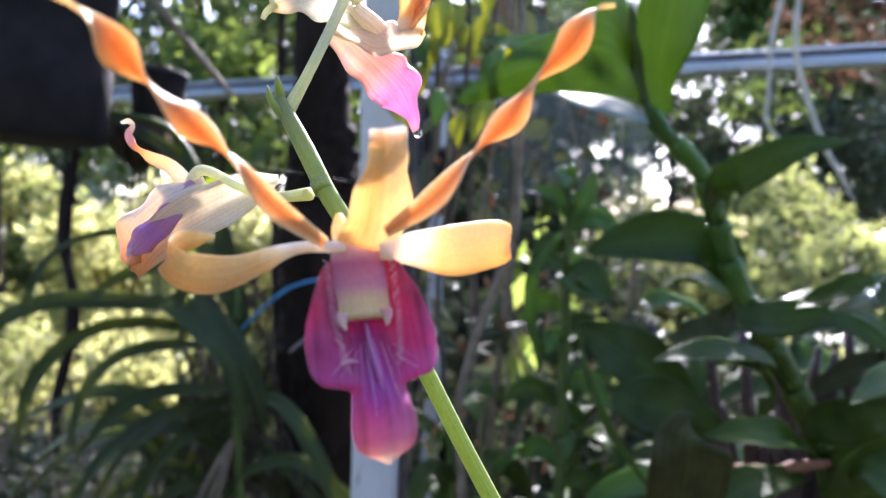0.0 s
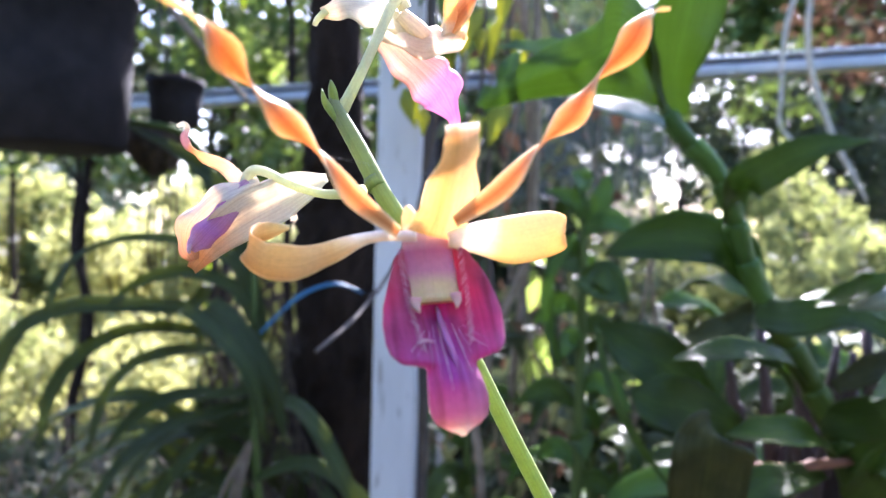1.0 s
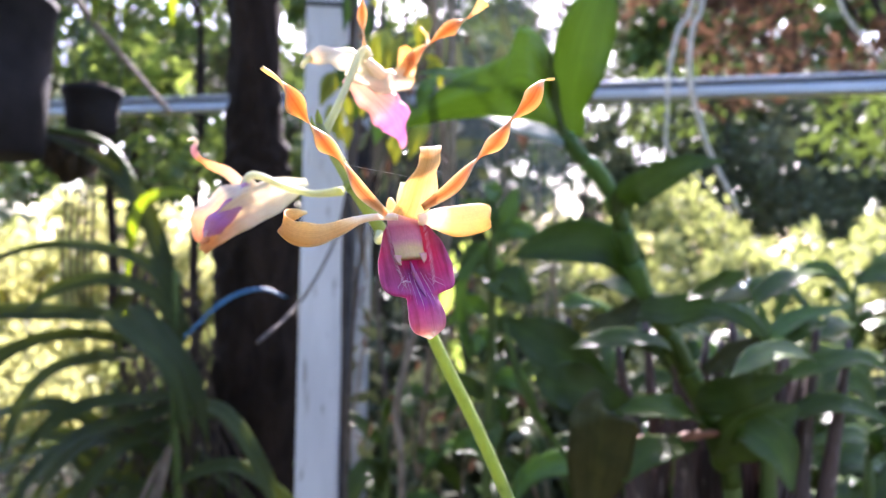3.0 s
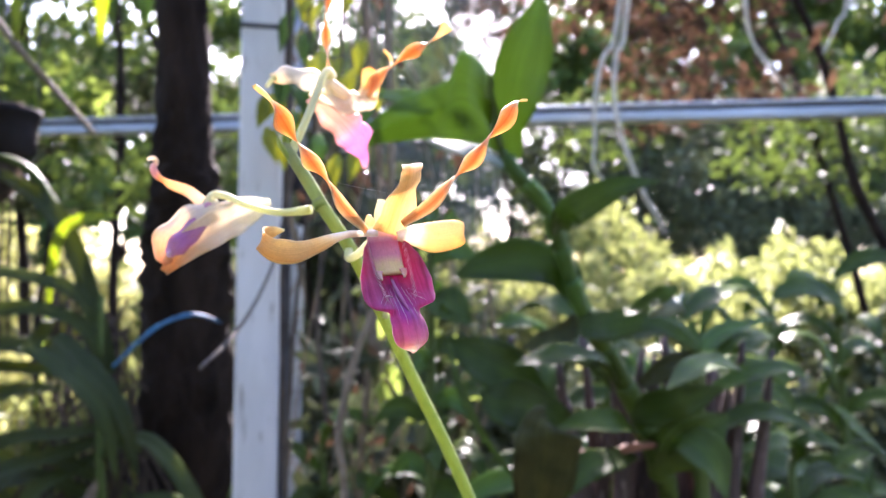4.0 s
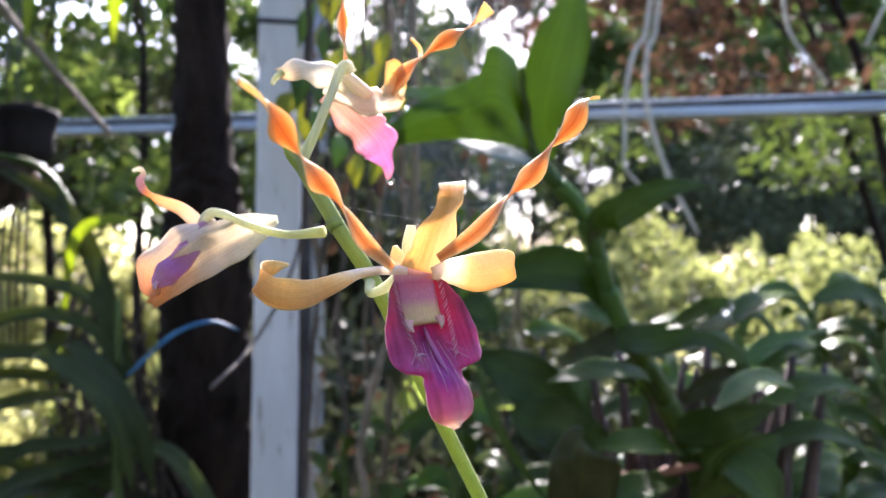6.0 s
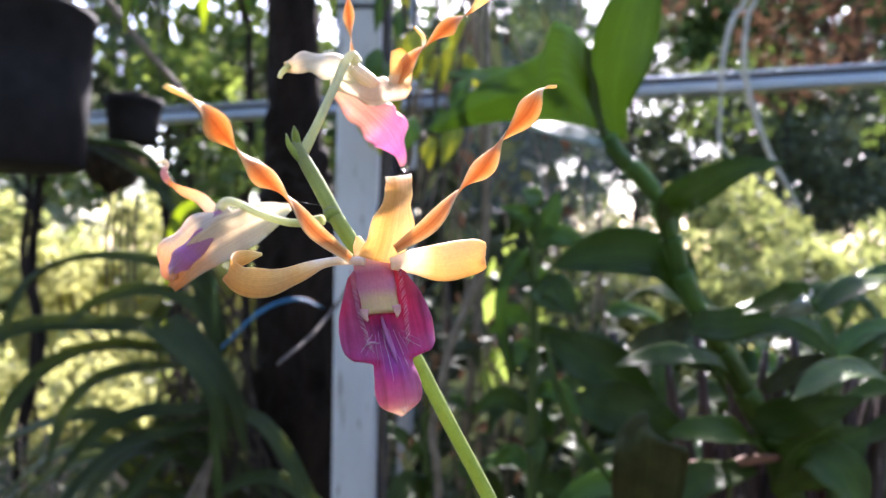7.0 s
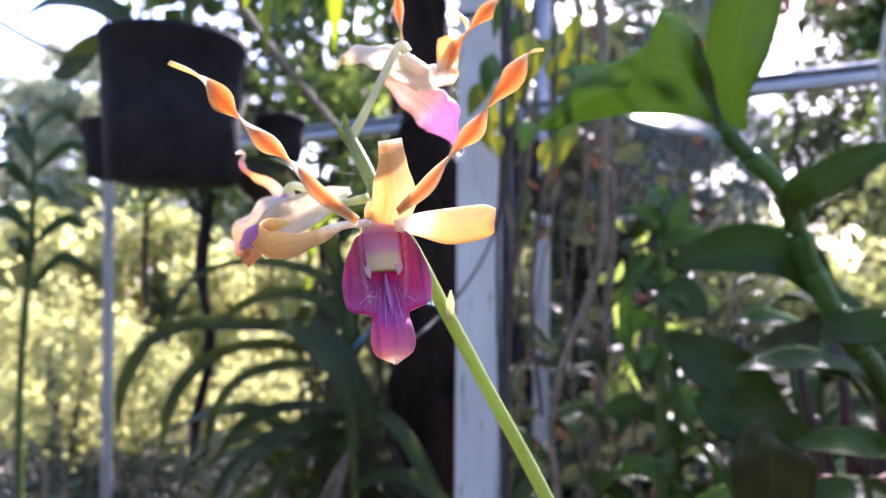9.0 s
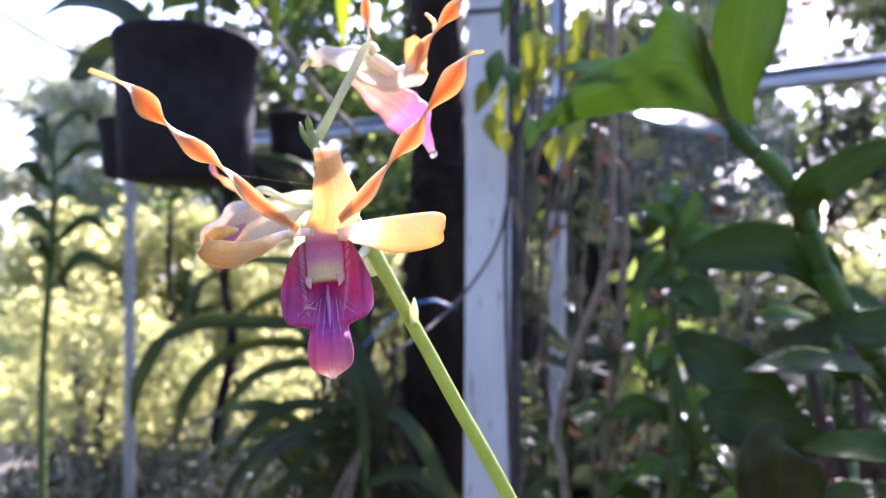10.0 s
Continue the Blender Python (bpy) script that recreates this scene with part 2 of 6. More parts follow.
# brighter leaf tones with the sunlight put into the colour
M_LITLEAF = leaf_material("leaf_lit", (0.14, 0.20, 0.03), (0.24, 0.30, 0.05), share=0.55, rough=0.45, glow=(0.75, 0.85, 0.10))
M_STRAP = leaf_material("leaf_strap", (0.026, 0.044, 0.015), (0.056, 0.076, 0.025), share=0.26, rough=0.40, scale=18, glow=(0.42, 0.48, 0.08))
# the pale base colour stands in for sky reflected on glossy leaves
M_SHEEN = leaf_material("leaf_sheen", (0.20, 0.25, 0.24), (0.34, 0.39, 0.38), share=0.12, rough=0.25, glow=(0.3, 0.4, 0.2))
M_YELLOW = leaf_material("leaf_yellow", (0.22, 0.26, 0.04), (0.36, 0.37, 0.06), share=0.42, rough=0.45, glow=(0.72, 0.72, 0.10))
M_CANE = surface_material("cane", (0.036, 0.068, 0.016), (0.085, 0.115, 0.030), 25, rough=0.5, stretch=(1, 1, 0.2))
M_POST = surface_material("post_paint", (0.40, 0.40, 0.41), (0.62, 0.61, 0.61), 12, rough=0.5, relief=0.2, depth=0.002, stretch=(1, 1, 0.22), fleck=(0.24, 0.21, 0.19))
M_RAIL = surface_material("rail_zinc", (0.26, 0.29, 0.34), (0.44, 0.47, 0.52), 14, rough=0.35, relief=0.1, depth=0.002, stretch=(0.15, 1, 1), metal=0.6)
M_BLACK = surface_material("pot_plastic", (0.012, 0.011, 0.013), (0.026, 0.023, 0.026), 20, rough=0.9, relief=0.3, depth=0.004)
M_BARK = surface_material("bark_dark", (0.007, 0.005, 0.004), (0.032, 0.022, 0.017), 22, rough=0.9, relief=0.9, depth=0.02, stretch=(1, 1, 0.25))
M_TWIG = surface_material("twig", (0.10, 0.075, 0.05), (0.22, 0.17, 0.12), 60, rough=0.85, relief=0.6, depth=0.002)
M_VINE = surface_material("vine_stem", (0.030, 0.022, 0.018), (0.080, 0.060, 0.044), 60, rough=0.85, relief=0.6, depth=0.002)
M_STICK = surface_material("red_stick", (0.16, 0.055, 0.03), (0.32, 0.14, 0.08), 70, rough=0.7, relief=0.5, depth=0.001)
M_ROOT = surface_material("air_root", (0.34, 0.32, 0.27), (0.56, 0.53, 0.45), 60, rough=0.8, relief=0.3, depth=0.001)
M_SHEATH = surface_material("old_sheath", (0.022, 0.014, 0.013), (0.080, 0.046, 0.040), 45, rough=0.7, relief=0.6, depth=0.002, stretch=(1, 1, 0.12), fleck=(0.30, 0.24, 0.22))
M_MOSS = surface_material("root_ball", (0.03, 0.022, 0.015), (0.11, 0.08, 0.05), 70, rough=0.95, relief=1.0, depth=0.01)
M_BLUE = surface_material("plastic_blue", (0.010, 0.085, 0.17), (0.016, 0.12, 0.23), 40, rough=0.6, relief=0.05, depth=0.001)
M_PIPE = surface_material("pipe_grey", (0.20, 0.20, 0.18), (0.32, 0.31, 0.28), 12, rough=0.55, relief=0.2, depth=0.002, stretch=(1, 1, 0.3))
M_WIRE = surface_material("wire_dark", (0.03, 0.03, 0.035), (0.07, 0.07, 0.08), 40, rough=0.5, metal=0.5)
M_NET, net_nodes, net_links, net_cloth = shader("shade_net")
net_cloth.inputs["Base Color"].default_value, net_cloth.inputs["Roughness"].default_value = (0.09, 0.105, 0.095, 1), 0.85
net_grain = noise_tex(net_nodes, net_links, 9, 4, stretch=(1, 1, 0.3))
net_open = ramp(net_nodes, [(0.3, (0.30, 0.30, 0.30)), (0.7, (0.62, 0.62, 0.62))])
net_links.new(net_grain.outputs[0], net_open.inputs[0])
net_hole, net_mix = net_nodes.new("ShaderNodeBsdfTransparent"), net_nodes.new("ShaderNodeMixShader")
net_links.new(net_open.outputs[0], net_mix.inputs[0])
net_links.new(net_cloth.outputs[0], net_mix.inputs[1])
net_links.new(net_hole.outputs[0], net_mix.inputs[2])
net_links.new(net_mix.outputs[0], net_nodes["Material Output"].inputs[0])
M_GROUND = surface_material("ground_litter", (0.045, 0.040, 0.024), (0.11, 0.095, 0.055), 1.6, rough=0.95, relief=1.0, depth=0.03, fleck=(0.16, 0.125, 0.08))
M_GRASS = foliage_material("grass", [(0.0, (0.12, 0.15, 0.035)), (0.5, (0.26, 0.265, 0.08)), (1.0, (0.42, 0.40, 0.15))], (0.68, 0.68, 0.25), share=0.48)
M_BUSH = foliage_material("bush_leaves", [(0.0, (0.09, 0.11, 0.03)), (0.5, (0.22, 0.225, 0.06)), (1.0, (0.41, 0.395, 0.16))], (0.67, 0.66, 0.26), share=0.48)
# mostly dark leaves and a few bright ones stand in for sun patches
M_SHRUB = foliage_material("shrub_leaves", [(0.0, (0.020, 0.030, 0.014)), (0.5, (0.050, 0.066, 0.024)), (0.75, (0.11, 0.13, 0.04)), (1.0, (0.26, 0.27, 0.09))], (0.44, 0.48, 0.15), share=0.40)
M_TREE = foliage_material("tree_leaves", [(0.0, (0.020, 0.042, 0.014)), (0.6, (0.045, 0.085, 0.022)), (1.0, (0.10, 0.14, 0.03))], (0.20, 0.28, 0.05), share=0.2)
# darker, greyer copy of the foliage with shade put into its tones
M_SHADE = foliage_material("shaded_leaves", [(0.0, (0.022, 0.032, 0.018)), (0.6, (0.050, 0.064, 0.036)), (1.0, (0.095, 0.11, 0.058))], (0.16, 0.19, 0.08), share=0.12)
# distance haze is put into this leaf colour as paleness
M_HAZE = foliage_material("hazed_leaves", [(0.0, (0.16, 0.19, 0.12)), (0.5, (0.26, 0.29, 0.19)), (1.0, (0.38, 0.40, 0.28))], (0.5, 0.52, 0.34), share=0.4)
# bright copy of the foliage, sunlight painted into its tones
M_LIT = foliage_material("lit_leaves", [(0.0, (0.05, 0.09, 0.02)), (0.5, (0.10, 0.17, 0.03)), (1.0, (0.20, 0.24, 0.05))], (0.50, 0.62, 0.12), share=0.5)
M_BROWN = foliage_material("dry_leaves", [(0.0, (0.034, 0.022, 0.016)), (0.6, (0.066, 0.042, 0.030)), (1.0, (0.13, 0.085, 0.055))], (0.22, 0.12, 0.07), share=0.16, rough=0.85)
for m, gloss in ((M_CANE, 0.18), (M_BARK, 0.12), (M_BLACK, 0.2)):
    m.node_tree.nodes["Principled BSDF"].inputs["Specular IOR Level"].default_value = gloss
for m in (M_LEAF, M_YOUNG, M_OLD):
    coat = m.node_tree.nodes["Principled BSDF"].inputs
    coat["Coat Weight"].default_value, coat["Coat Roughness"].default_value = 0.13, 0.26


# ---- builders ----
BASE = {}                                    # where each thing's origin stands


def thing(name, base, label, category, group=""):
    ob = new(name)
    ob.empty_display_size = 0.02
    ob.location = base
    BASE[ob] = Vector(base)
    return tagged(ob, label, category, group)


def to_mesh(name, geometry, material, origin=Vector((0, 0, 0)), smooth=True):
    verts, faces, uvs = geometry
    me = bpy.data.meshes.new(name)
    me.from_pydata([tuple(Vector(v) - origin) for v in verts], [], faces)
    if uvs is not None:
        layer = me.uv_layers.new(name="UVMap")
        index = np.empty(len(me.loops), dtype=np.int32)
        me.loops.foreach_get("vertex_index", index)
        layer.data.foreach_set("uv", np.asarray(uvs, dtype=np.float32)[index].ravel())
    me.materials.append(material)
    if smooth:
        me.polygons.foreach_set("use_smooth", [True] * len(me.polygons))
    me.update()
    return me


def part(name, geometry, material, parent, label="", smooth=True):
    ob = new(name, to_mesh(name, geometry, material, BASE[parent], smooth))
    ob.parent = parent
    BASE[ob] = BASE[parent]
    return tagged(ob, label)


def solo(name, geometry, material, base, label, category, group="", kind="", smooth=True):
    ob = new(name, to_mesh(name, geometry, material, Vector(base), smooth))
    ob.location = base
    BASE[ob] = Vector(base)
    return tagged(ob, label, category, group, kind)


def spline(points, n):
    """n places along a smooth curve through the points."""
    p = [np.array(v, dtype=float) for v in points]
    p = [2 * p[0] - p[1]] + p + [2 * p[-1] - p[-2]]
    out = []
    for k in range(n):
        s = k / (n - 1) * (len(p) - 3)
        i = min(int(s), len(p) - 4)
        f = s - i
        a, b, c, d = p[i:i + 4]
        out.append(0.5 * (2 * b + (c - a) * f + (2 * a - 5 * b + 4 * c - d) * f * f + (3 * b - a - 3 * c + d) * f ** 3))
    return np.array(out)


def along(values, n):
    return spline([(v,) for v in values], n)[:, 0]


def unit(v):
    return v / np.maximum(np.linalg.norm(v, axis=-1, keepdims=True), 1e-9)


def ribbon(points, widths, face=(0, -1, 0), turns=(0, 0), cup=0.0, n=22, m=6, thick=0.0005, wave=0.0, waves=3.0, seed=0, across=None):
    """A petal or leaf blade: a band along a curve, facing a way (or lying across a way), turned about its length, cupped, with a wavy edge."""
    c, w, a = spline(points, n), np.maximum(along(widths, n), 0.0002), np.radians(along(turns, n))
    t = unit(np.gradient(c, axis=0))
    side = unit(np.cross(t, np.array(face, dtype=float)[None, :]))
    if across is not None:
        lay = spline(across, n)
        side = unit(lay - t * np.sum(lay * t, axis=1, keepdims=True))
    nrm = unit(np.cross(side, t))
    s = side * np.cos(a)[:, None] + nrm * np.sin(a)[:, None]
    nr = unit(np.cross(s, t))
    rng = np.random.RandomState(seed)
    ph = rng.uniform(0, 6.28, 2)
    verts, uvs = [], []
    for layer in (1, -1):
        for i in range(n):
            for j in range(m + 1):
                u = 2 * j / m - 1
                rise = cup * w[i] * u * u + wave * w[i] * abs(u) ** 1.5 * math.sin(waves * 6.28 * i / n + ph[0 if u > 0 else 1])
                verts.append(c[i] + s[i] * u * w[i] / 2 + nr[i] * (rise + layer * thick / 2 * (1 - 0.5 * u * u)))
                uvs.append((j / m, i / (n - 1)))
    k, faces = n * (m + 1), []
    for i in range(n - 1):
        for j in range(m):
            q = i * (m + 1) + j
            faces.append((q, q + 1, q + m + 2, q + m + 1))
            faces.append((k + q, k + q + m + 1, k + q + m + 2, k + q + 1))
        for q in (i * (m + 1), i * (m + 1) + m):
            f = (q, q + m + 1, k + q + m + 1, k + q)
            faces.append(f if q % (m + 1) == 0 else f[::-1])
    for i in (0, n - 1):
        for j in range(m):
            q = i * (m + 1) + j
            f = (q, k + q, k + q + 1, q + 1)
            faces.append(f if i == 0 else f[::-1])
    return verts, faces, uvs


def tube(points, radii, n=24, sides=10, rough=0.0, seed=0, flat=1.0):
    c, r = spline(points, n), np.maximum(along(radii, n), 0.00002)
    t = unit(np.gradient(c, axis=0))
    ref = np.array([0.0, 1.0, 0.0]) if abs(t[:, 1]).max() < 0.9 else np.array([1.0, 0.0, 0.0])
    s = unit(np.cross(t, ref[None, :]))
    b = np.cross(t, s)
    rng = np.random.RandomState(seed)
    verts, uvs, faces = [], [], []
    for i in range(n):
        for j in range(sides):
            g = 6.2832 * j / sides
            k = r[i] * (1 + rough * rng.uniform(-1, 1))
            verts.append(c[i] + s[i] * k * math.cos(g) + b[i] * k * flat * math.sin(g))
            uvs.append((j / sides, i / (n - 1)))
    for i in range(n - 1):
        for j in range(sides):
            q, p = i * sides + j, i * sides + (j + 1) % sides
            faces.append((q, p, p + sides, q + sides))
    faces.append(tuple(range(sides))[::-1])
    faces.append(tuple((n - 1) * sides + j for j in range(sides)))
    return verts, faces, uvs


def lathe(profile, centre, sides=40, wobble=0.0, seed=0):
    """profile: radius and height, outside up and inside down."""
    rng = np.random.RandomState(seed)
    verts, faces, uvs = [], [], []
    for i, (r, z) in enumerate(profile):
        for j in range(sides):
            g = 6.2832 * j / sides
            k = r * (1 + wobble * rng.uniform(-1, 1))
            verts.append((centre[0] + k * math.cos(g), centre[1] + k * math.sin(g), centre[2] + z + wobble * 0.04 * rng.uniform(-1, 1)))
            uvs.append((j / sides, i / (len(profile) - 1)))
    for i in range(len(profile) - 1):
        for j in range(sides):
            q, p = i * sides + j, i * sides + (j + 1) % sides
            faces.append((q, p, p + sides, q + sides))
    faces.append(tuple(range(sides))[::-1])
    faces.append(tuple((len(profile) - 1) * sides + j for j in range(sides)))
    return verts, faces, uvs


def box(x0, x1, y0, y1, z0, z1, bevel=0.003):
    bm = bmesh.new()
    bmesh.ops.create_cube(bm, size=1)
    bmesh.ops.scale(bm, verts=bm.verts, vec=(x1 - x0, y1 - y0, z1 - z0))
    bmesh.ops.translate(bm, verts=bm.verts, vec=((x0 + x1) / 2, (y0 + y1) / 2, (z0 + z1) / 2))
    bmesh.ops.bevel(bm, geom=bm.edges[:], offset=bevel, segments=2, affect="EDGES", profile=0.5)
    bm.verts.index_update()
    out = [v.co[:] for v in bm.verts], [tuple(v.index for v in f.verts) for f in bm.faces], None
    bm.free()
    return out


def joined(pieces):
    verts, faces, uvs = [], [], []
    for v, f, u in pieces:
        k = len(verts)
        verts += list(v)
        faces += [tuple(i + k for i in g) for g in f]
        uvs += list(u if u is not None else [(0.5, 0.5)] * len(v))
    return verts, faces, uvs


def leaves(places, size, rng, droop=0.3, slender=0.45):
    """Small folded leaves, one at each place, turned at random."""
    k = len(places)
    d = rng.normal(size=(k, 3))
    d[:, 2] -= droop
    d = unit(d)
    s = unit(np.cross(d, rng.normal(size=(k, 3))))
    nr = np.cross(d, s)
    ln = size * rng.uniform(0.6, 1.4, (k, 1))
    p = np.asarray(places)
    a = p
    b = p + d * ln * 0.45 + s * ln * slender / 2 + nr * ln * 0.08
    c = p + d * ln
    e = p + d * ln * 0.45 - s * ln * slender / 2 + nr * ln * 0.08
    verts = np.stack([a, b, c, e], 1).reshape(-1, 3)
    i = np.arange(k)[:, None] * 4
    faces = np.concatenate([i + [0, 1, 2], i + [0, 2, 3]], 0)
    return verts, faces


def cloud(name, places, size, material, seed, droop=0.3, slender=0.45):
    v, f = leaves(places, size, np.random.RandomState(seed), droop, slender)
    me = bpy.data.meshes.new(name)
    me.from_pydata(v.tolist(), [], f.tolist())
    me.materials.append(material)
    return me


def in_clumps(centres, radii, count, rng, shell=0.5):
    """Places gathered in clumps, thinner at their hearts."""
    centres, radii = np.asarray(centres, dtype=float), np.asarray(radii, dtype=float)
    pick = rng.choice(len(centres), count, p=radii[:, 0] ** 2 / np.sum(radii[:, 0] ** 2))
    d = unit(rng.normal(size=(count, 3)))
    r = rng.uniform(shell, 1.0, (count, 1)) ** 0.6
    return centres[pick] + d * r * radii[pick]


# ---- the setting ----


def ground_height(x, y):
    return 0.05 * math.sin(0.9 * x + 0.4) * math.cos(0.7 * y) + 0.03 * math.sin(2.3 * x + 1.7 * y)


gx = np.concatenate([-np.geomspace(400, 1, 30), np.linspace(-0.9, 0.9, 13), np.geomspace(1, 400, 30)])
verts = [(x, y, ground_height(x, y) if abs(x) + abs(y) < 40 else 0.0) for y in gx for x in gx]
k = len(gx)
faces = [(j * k + i, j * k + i + 1, (j + 1) * k + i + 1, (j + 1) * k + i) for j in range(k - 1) for i in range(k - 1)]
ground = solo("ground", (verts, faces, None), M_GROUND, (0, 0, 0), "brown soil with fallen leaves and short weeds", "ground", kind="structure")

# sunlit lawn beyond the shade house
blades = 60000
gr = np.random.RandomState(5)
gy = gr.uniform(2.2, 5.2, blades) ** 1.75
gxx = gr.uniform(-1, 1, blades) * (gy * 0.95 + 1.0)
places = np.stack([gxx, gy, np.full(blades, 0.02)], 1)
d = unit(np.stack([gr.normal(0, 0.35, blades), gr.normal(0, 0.35, blades), np.ones(blades)], 1))
ln = (0.05 + 0.012 * gy[:, None]) * gr.uniform(0.6, 1.6, (blades, 1))
s = unit(np.cross(d, gr.normal(size=(blades, 3)))) * (0.006 + 0.0022 * gy[:, None])
tri = np.stack([places - s, places + s, places + d * ln], 1).reshape(-1, 3)
me = bpy.data.meshes.new("grass")
me.from_pydata(tri.tolist(), [], np.arange(blades * 3).reshape(-1, 3).tolist())
me.materials.append(M_GRASS)
tagged(new("grass", me), "sunlit yellow-green grass growing on the ground", "grass", kind="stuff")


# ---- the spray of flowers ----
spray = thing("orchid_spray", (0.20, 0.12, 0.0), "green orchid flower stalk with three orange and magenta flowers", "orchid")
STEM = [(0.20, 0.12, 0.0), (0.185, 0.118, 0.5), (0.145, 0.108, 0.9), (0.092, 0.09, 1.1), (0.047, 0.0725, 1.205), (0.0215, 0.0610, 1.256),
        (0.0108, 0.0563, 1.277), (0.0005, 0.0520, 1.297), (-0.0085, 0.0517, 1.3105), (-0.0150, 0.0550, 1.3215), (-0.0225, 0.0590, 1.3335)]
part("stem", tube(STEM, [0.004, 0.0036, 0.003, 0.0026, 0.0023, 0.0021, 0.0021, 0.0022, 0.0022, 0.0022, 0.0018], 140, 14, 0.012), M_STEM, spray, "smooth fresh green stalk")
part("bract", ribbon([(0.0118, 0.0548, 1.2745), (0.0128, 0.0535, 1.2790), (0.0130, 0.0535, 1.2830)], [0.003, 0.0026, 0.0004], n=8, m=4, cup=-0.3), M_PEDICEL, spray, "tiny pale pointed bract")
part("bract", ribbon([(-0.0190, 0.0560, 1.3270), (-0.0235, 0.0562, 1.3325), (-0.0246, 0.0564, 1.3362)], [0.0022, 0.0019, 0.0003], n=8, m=4, cup=-0.3), M_STEM, spray, "brown-tipped bud at the end of the stalk")
part("bract", ribbon([(-0.0215, 0.0580, 1.3315), (-0.0222, 0.0570, 1.3360), (-0.0225, 0.0570, 1.3385)], [0.0026, 0.0022, 0.0004], n=8, m=4, cup=-0.3), M_STEM, spray)
part("node", tube([(-0.0095, 0.0517, 1.3115), (-0.0110, 0.0525, 1.3140)], [0.0024, 0.0024], 4, 12), M_STEM, spray)


LIP = [(0, .0042), (.08, .0066), (.2, .0083), (.33, .0099), (.42, .0104), (.50, .0103), (.56, .0099), (.60, .0091), (.625, .0083), (.64, .0064), (.652, .0046), (.67, .0042), (.73, .0045), (.82, .0050), (.88, .0049), (.92, .0044), (.945, .0036), (.965, .0022), (.98, .0011), (1, .0002)]


def lip_half(s, scale):
    return np.interp(s, [a for a, _ in LIP], [b for _, b in LIP]) * scale


def lip_place(o, r, d, f, length, scale, s, x, lift=0.0):
    """A place on the lip: s from its base to its tip, x metres to the side."""
    u, au = x / lip_half(s, scale), abs(x) / (0.0104 * scale)
    wing = max(0.0, 1 - max(0.0, s - 0.62) / 0.08) if s > 0.62 else 1.0
    deep = (1 - min(1.0, max(0.0, s - 0.40) / 0.36)) ** 1.2
    wall = min(1.0, max(0.0, (au - 0.34) / 0.60))
    out = scale * (-0.0050 * deep * (1 - wall) + 0.0008 * wing * math.sin(3.14 * min(1.0, au)) - 0.0016 * wing * max(0, au - 0.78) / 0.22
                   + 0.0012 * (1 - wing) * (1 - 2.0 * u * u) - 0.0010 * max(0.0, s - 0.88) / 0.12)
    ruffle = 0.00025 * scale * math.sin(34 * s) * au
    drop = 0.020 * length * wing * max(0, au - 0.3) * (1 if s > 0.5 else 0.4)
    return o + r * x + d * (s * length + drop) + f * (out + ruffle + lift)


def lip_geometry(o, r, d, f, length, scale, n=64, m=28):
    """The three-lobed lip: two drooping side lobes beside a channel, and a tongue below a waist."""
    verts, uvs, faces = [], [], []
    for layer in (1, -1):
        for i in range(n + 1):
            s = i / n
            for j in range(m + 1):
                x = (2 * j / m - 1) * lip_half(s, scale)
                verts.append(tuple(lip_place(o, r, d, f, length, scale, s, x, layer * 0.0004)))
                uvs.append((0.5 + 0.5 * x / (0.0104 * scale), s))
    k = (n + 1) * (m + 1)
    for i in range(n):
        for j in range(m):
            q = i * (m + 1) + j
            faces.append((q, q + m + 1, q + m + 2, q + 1))
            faces.append((k + q, k + q + 1, k + q + m + 2, k + q + m + 1))
        for q in (i * (m + 1), i * (m + 1) + m):
            g = (q, k + q, k + q + m + 1, q + m + 1)
            faces.append(g if q % (m + 1) == 0 else g[::-1])
    return verts, faces, uvs


# the flower in front
O = np.array([0.0062, 0.0000, 1.3000])
D = unit(np.array([0.0069, -0.0112, -0.0295]))
R = np.array([0.95, 0.25, 0.09])
R = unit(R - D * (R @ D))
F = unit(np.cross(D, R))
F = F if F[1] < 0 else -F


def at(x, down, out):
    """A place in the front flower's own frame, in millimetres."""
    return tuple(O + R * x / 1000 + D * down / 1000 + F * out / 1000)


col = [at(0, -2.6, -2.4), at(0, -0.5, -2.2), at(-0.2, 3, -2.4), at(-0.3, 7, -2.8), at(-0.4, 10.6, -2.8)]
flower = part("flower", ribbon(col, [0.0070, 0.0084, 0.0086, 0.0090, 0.0088], face=tuple(F), cup=-0.10, n=20, m=10, thick=0.0018), M_COLUMN, spray, "column blushed pink with a yellow foot")
part("lip", lip_geometry(O, R, D, F, 0.0326, 0.95), M_LIP, flower, "velvety magenta lip with a purple tongue")
part("keel", tube([at(-0.2, 11, -3.9), at(0.0, 15, -3.0), at(0.3, 19, -1.2), at(0.4, 22.5, 0.7)], [0.0003, 0.0005, 0.00045, 0.0001], 16, 6), M_RIDGE, flower, "pale ridge on the tongue")
fr = np.random.RandomState(5)
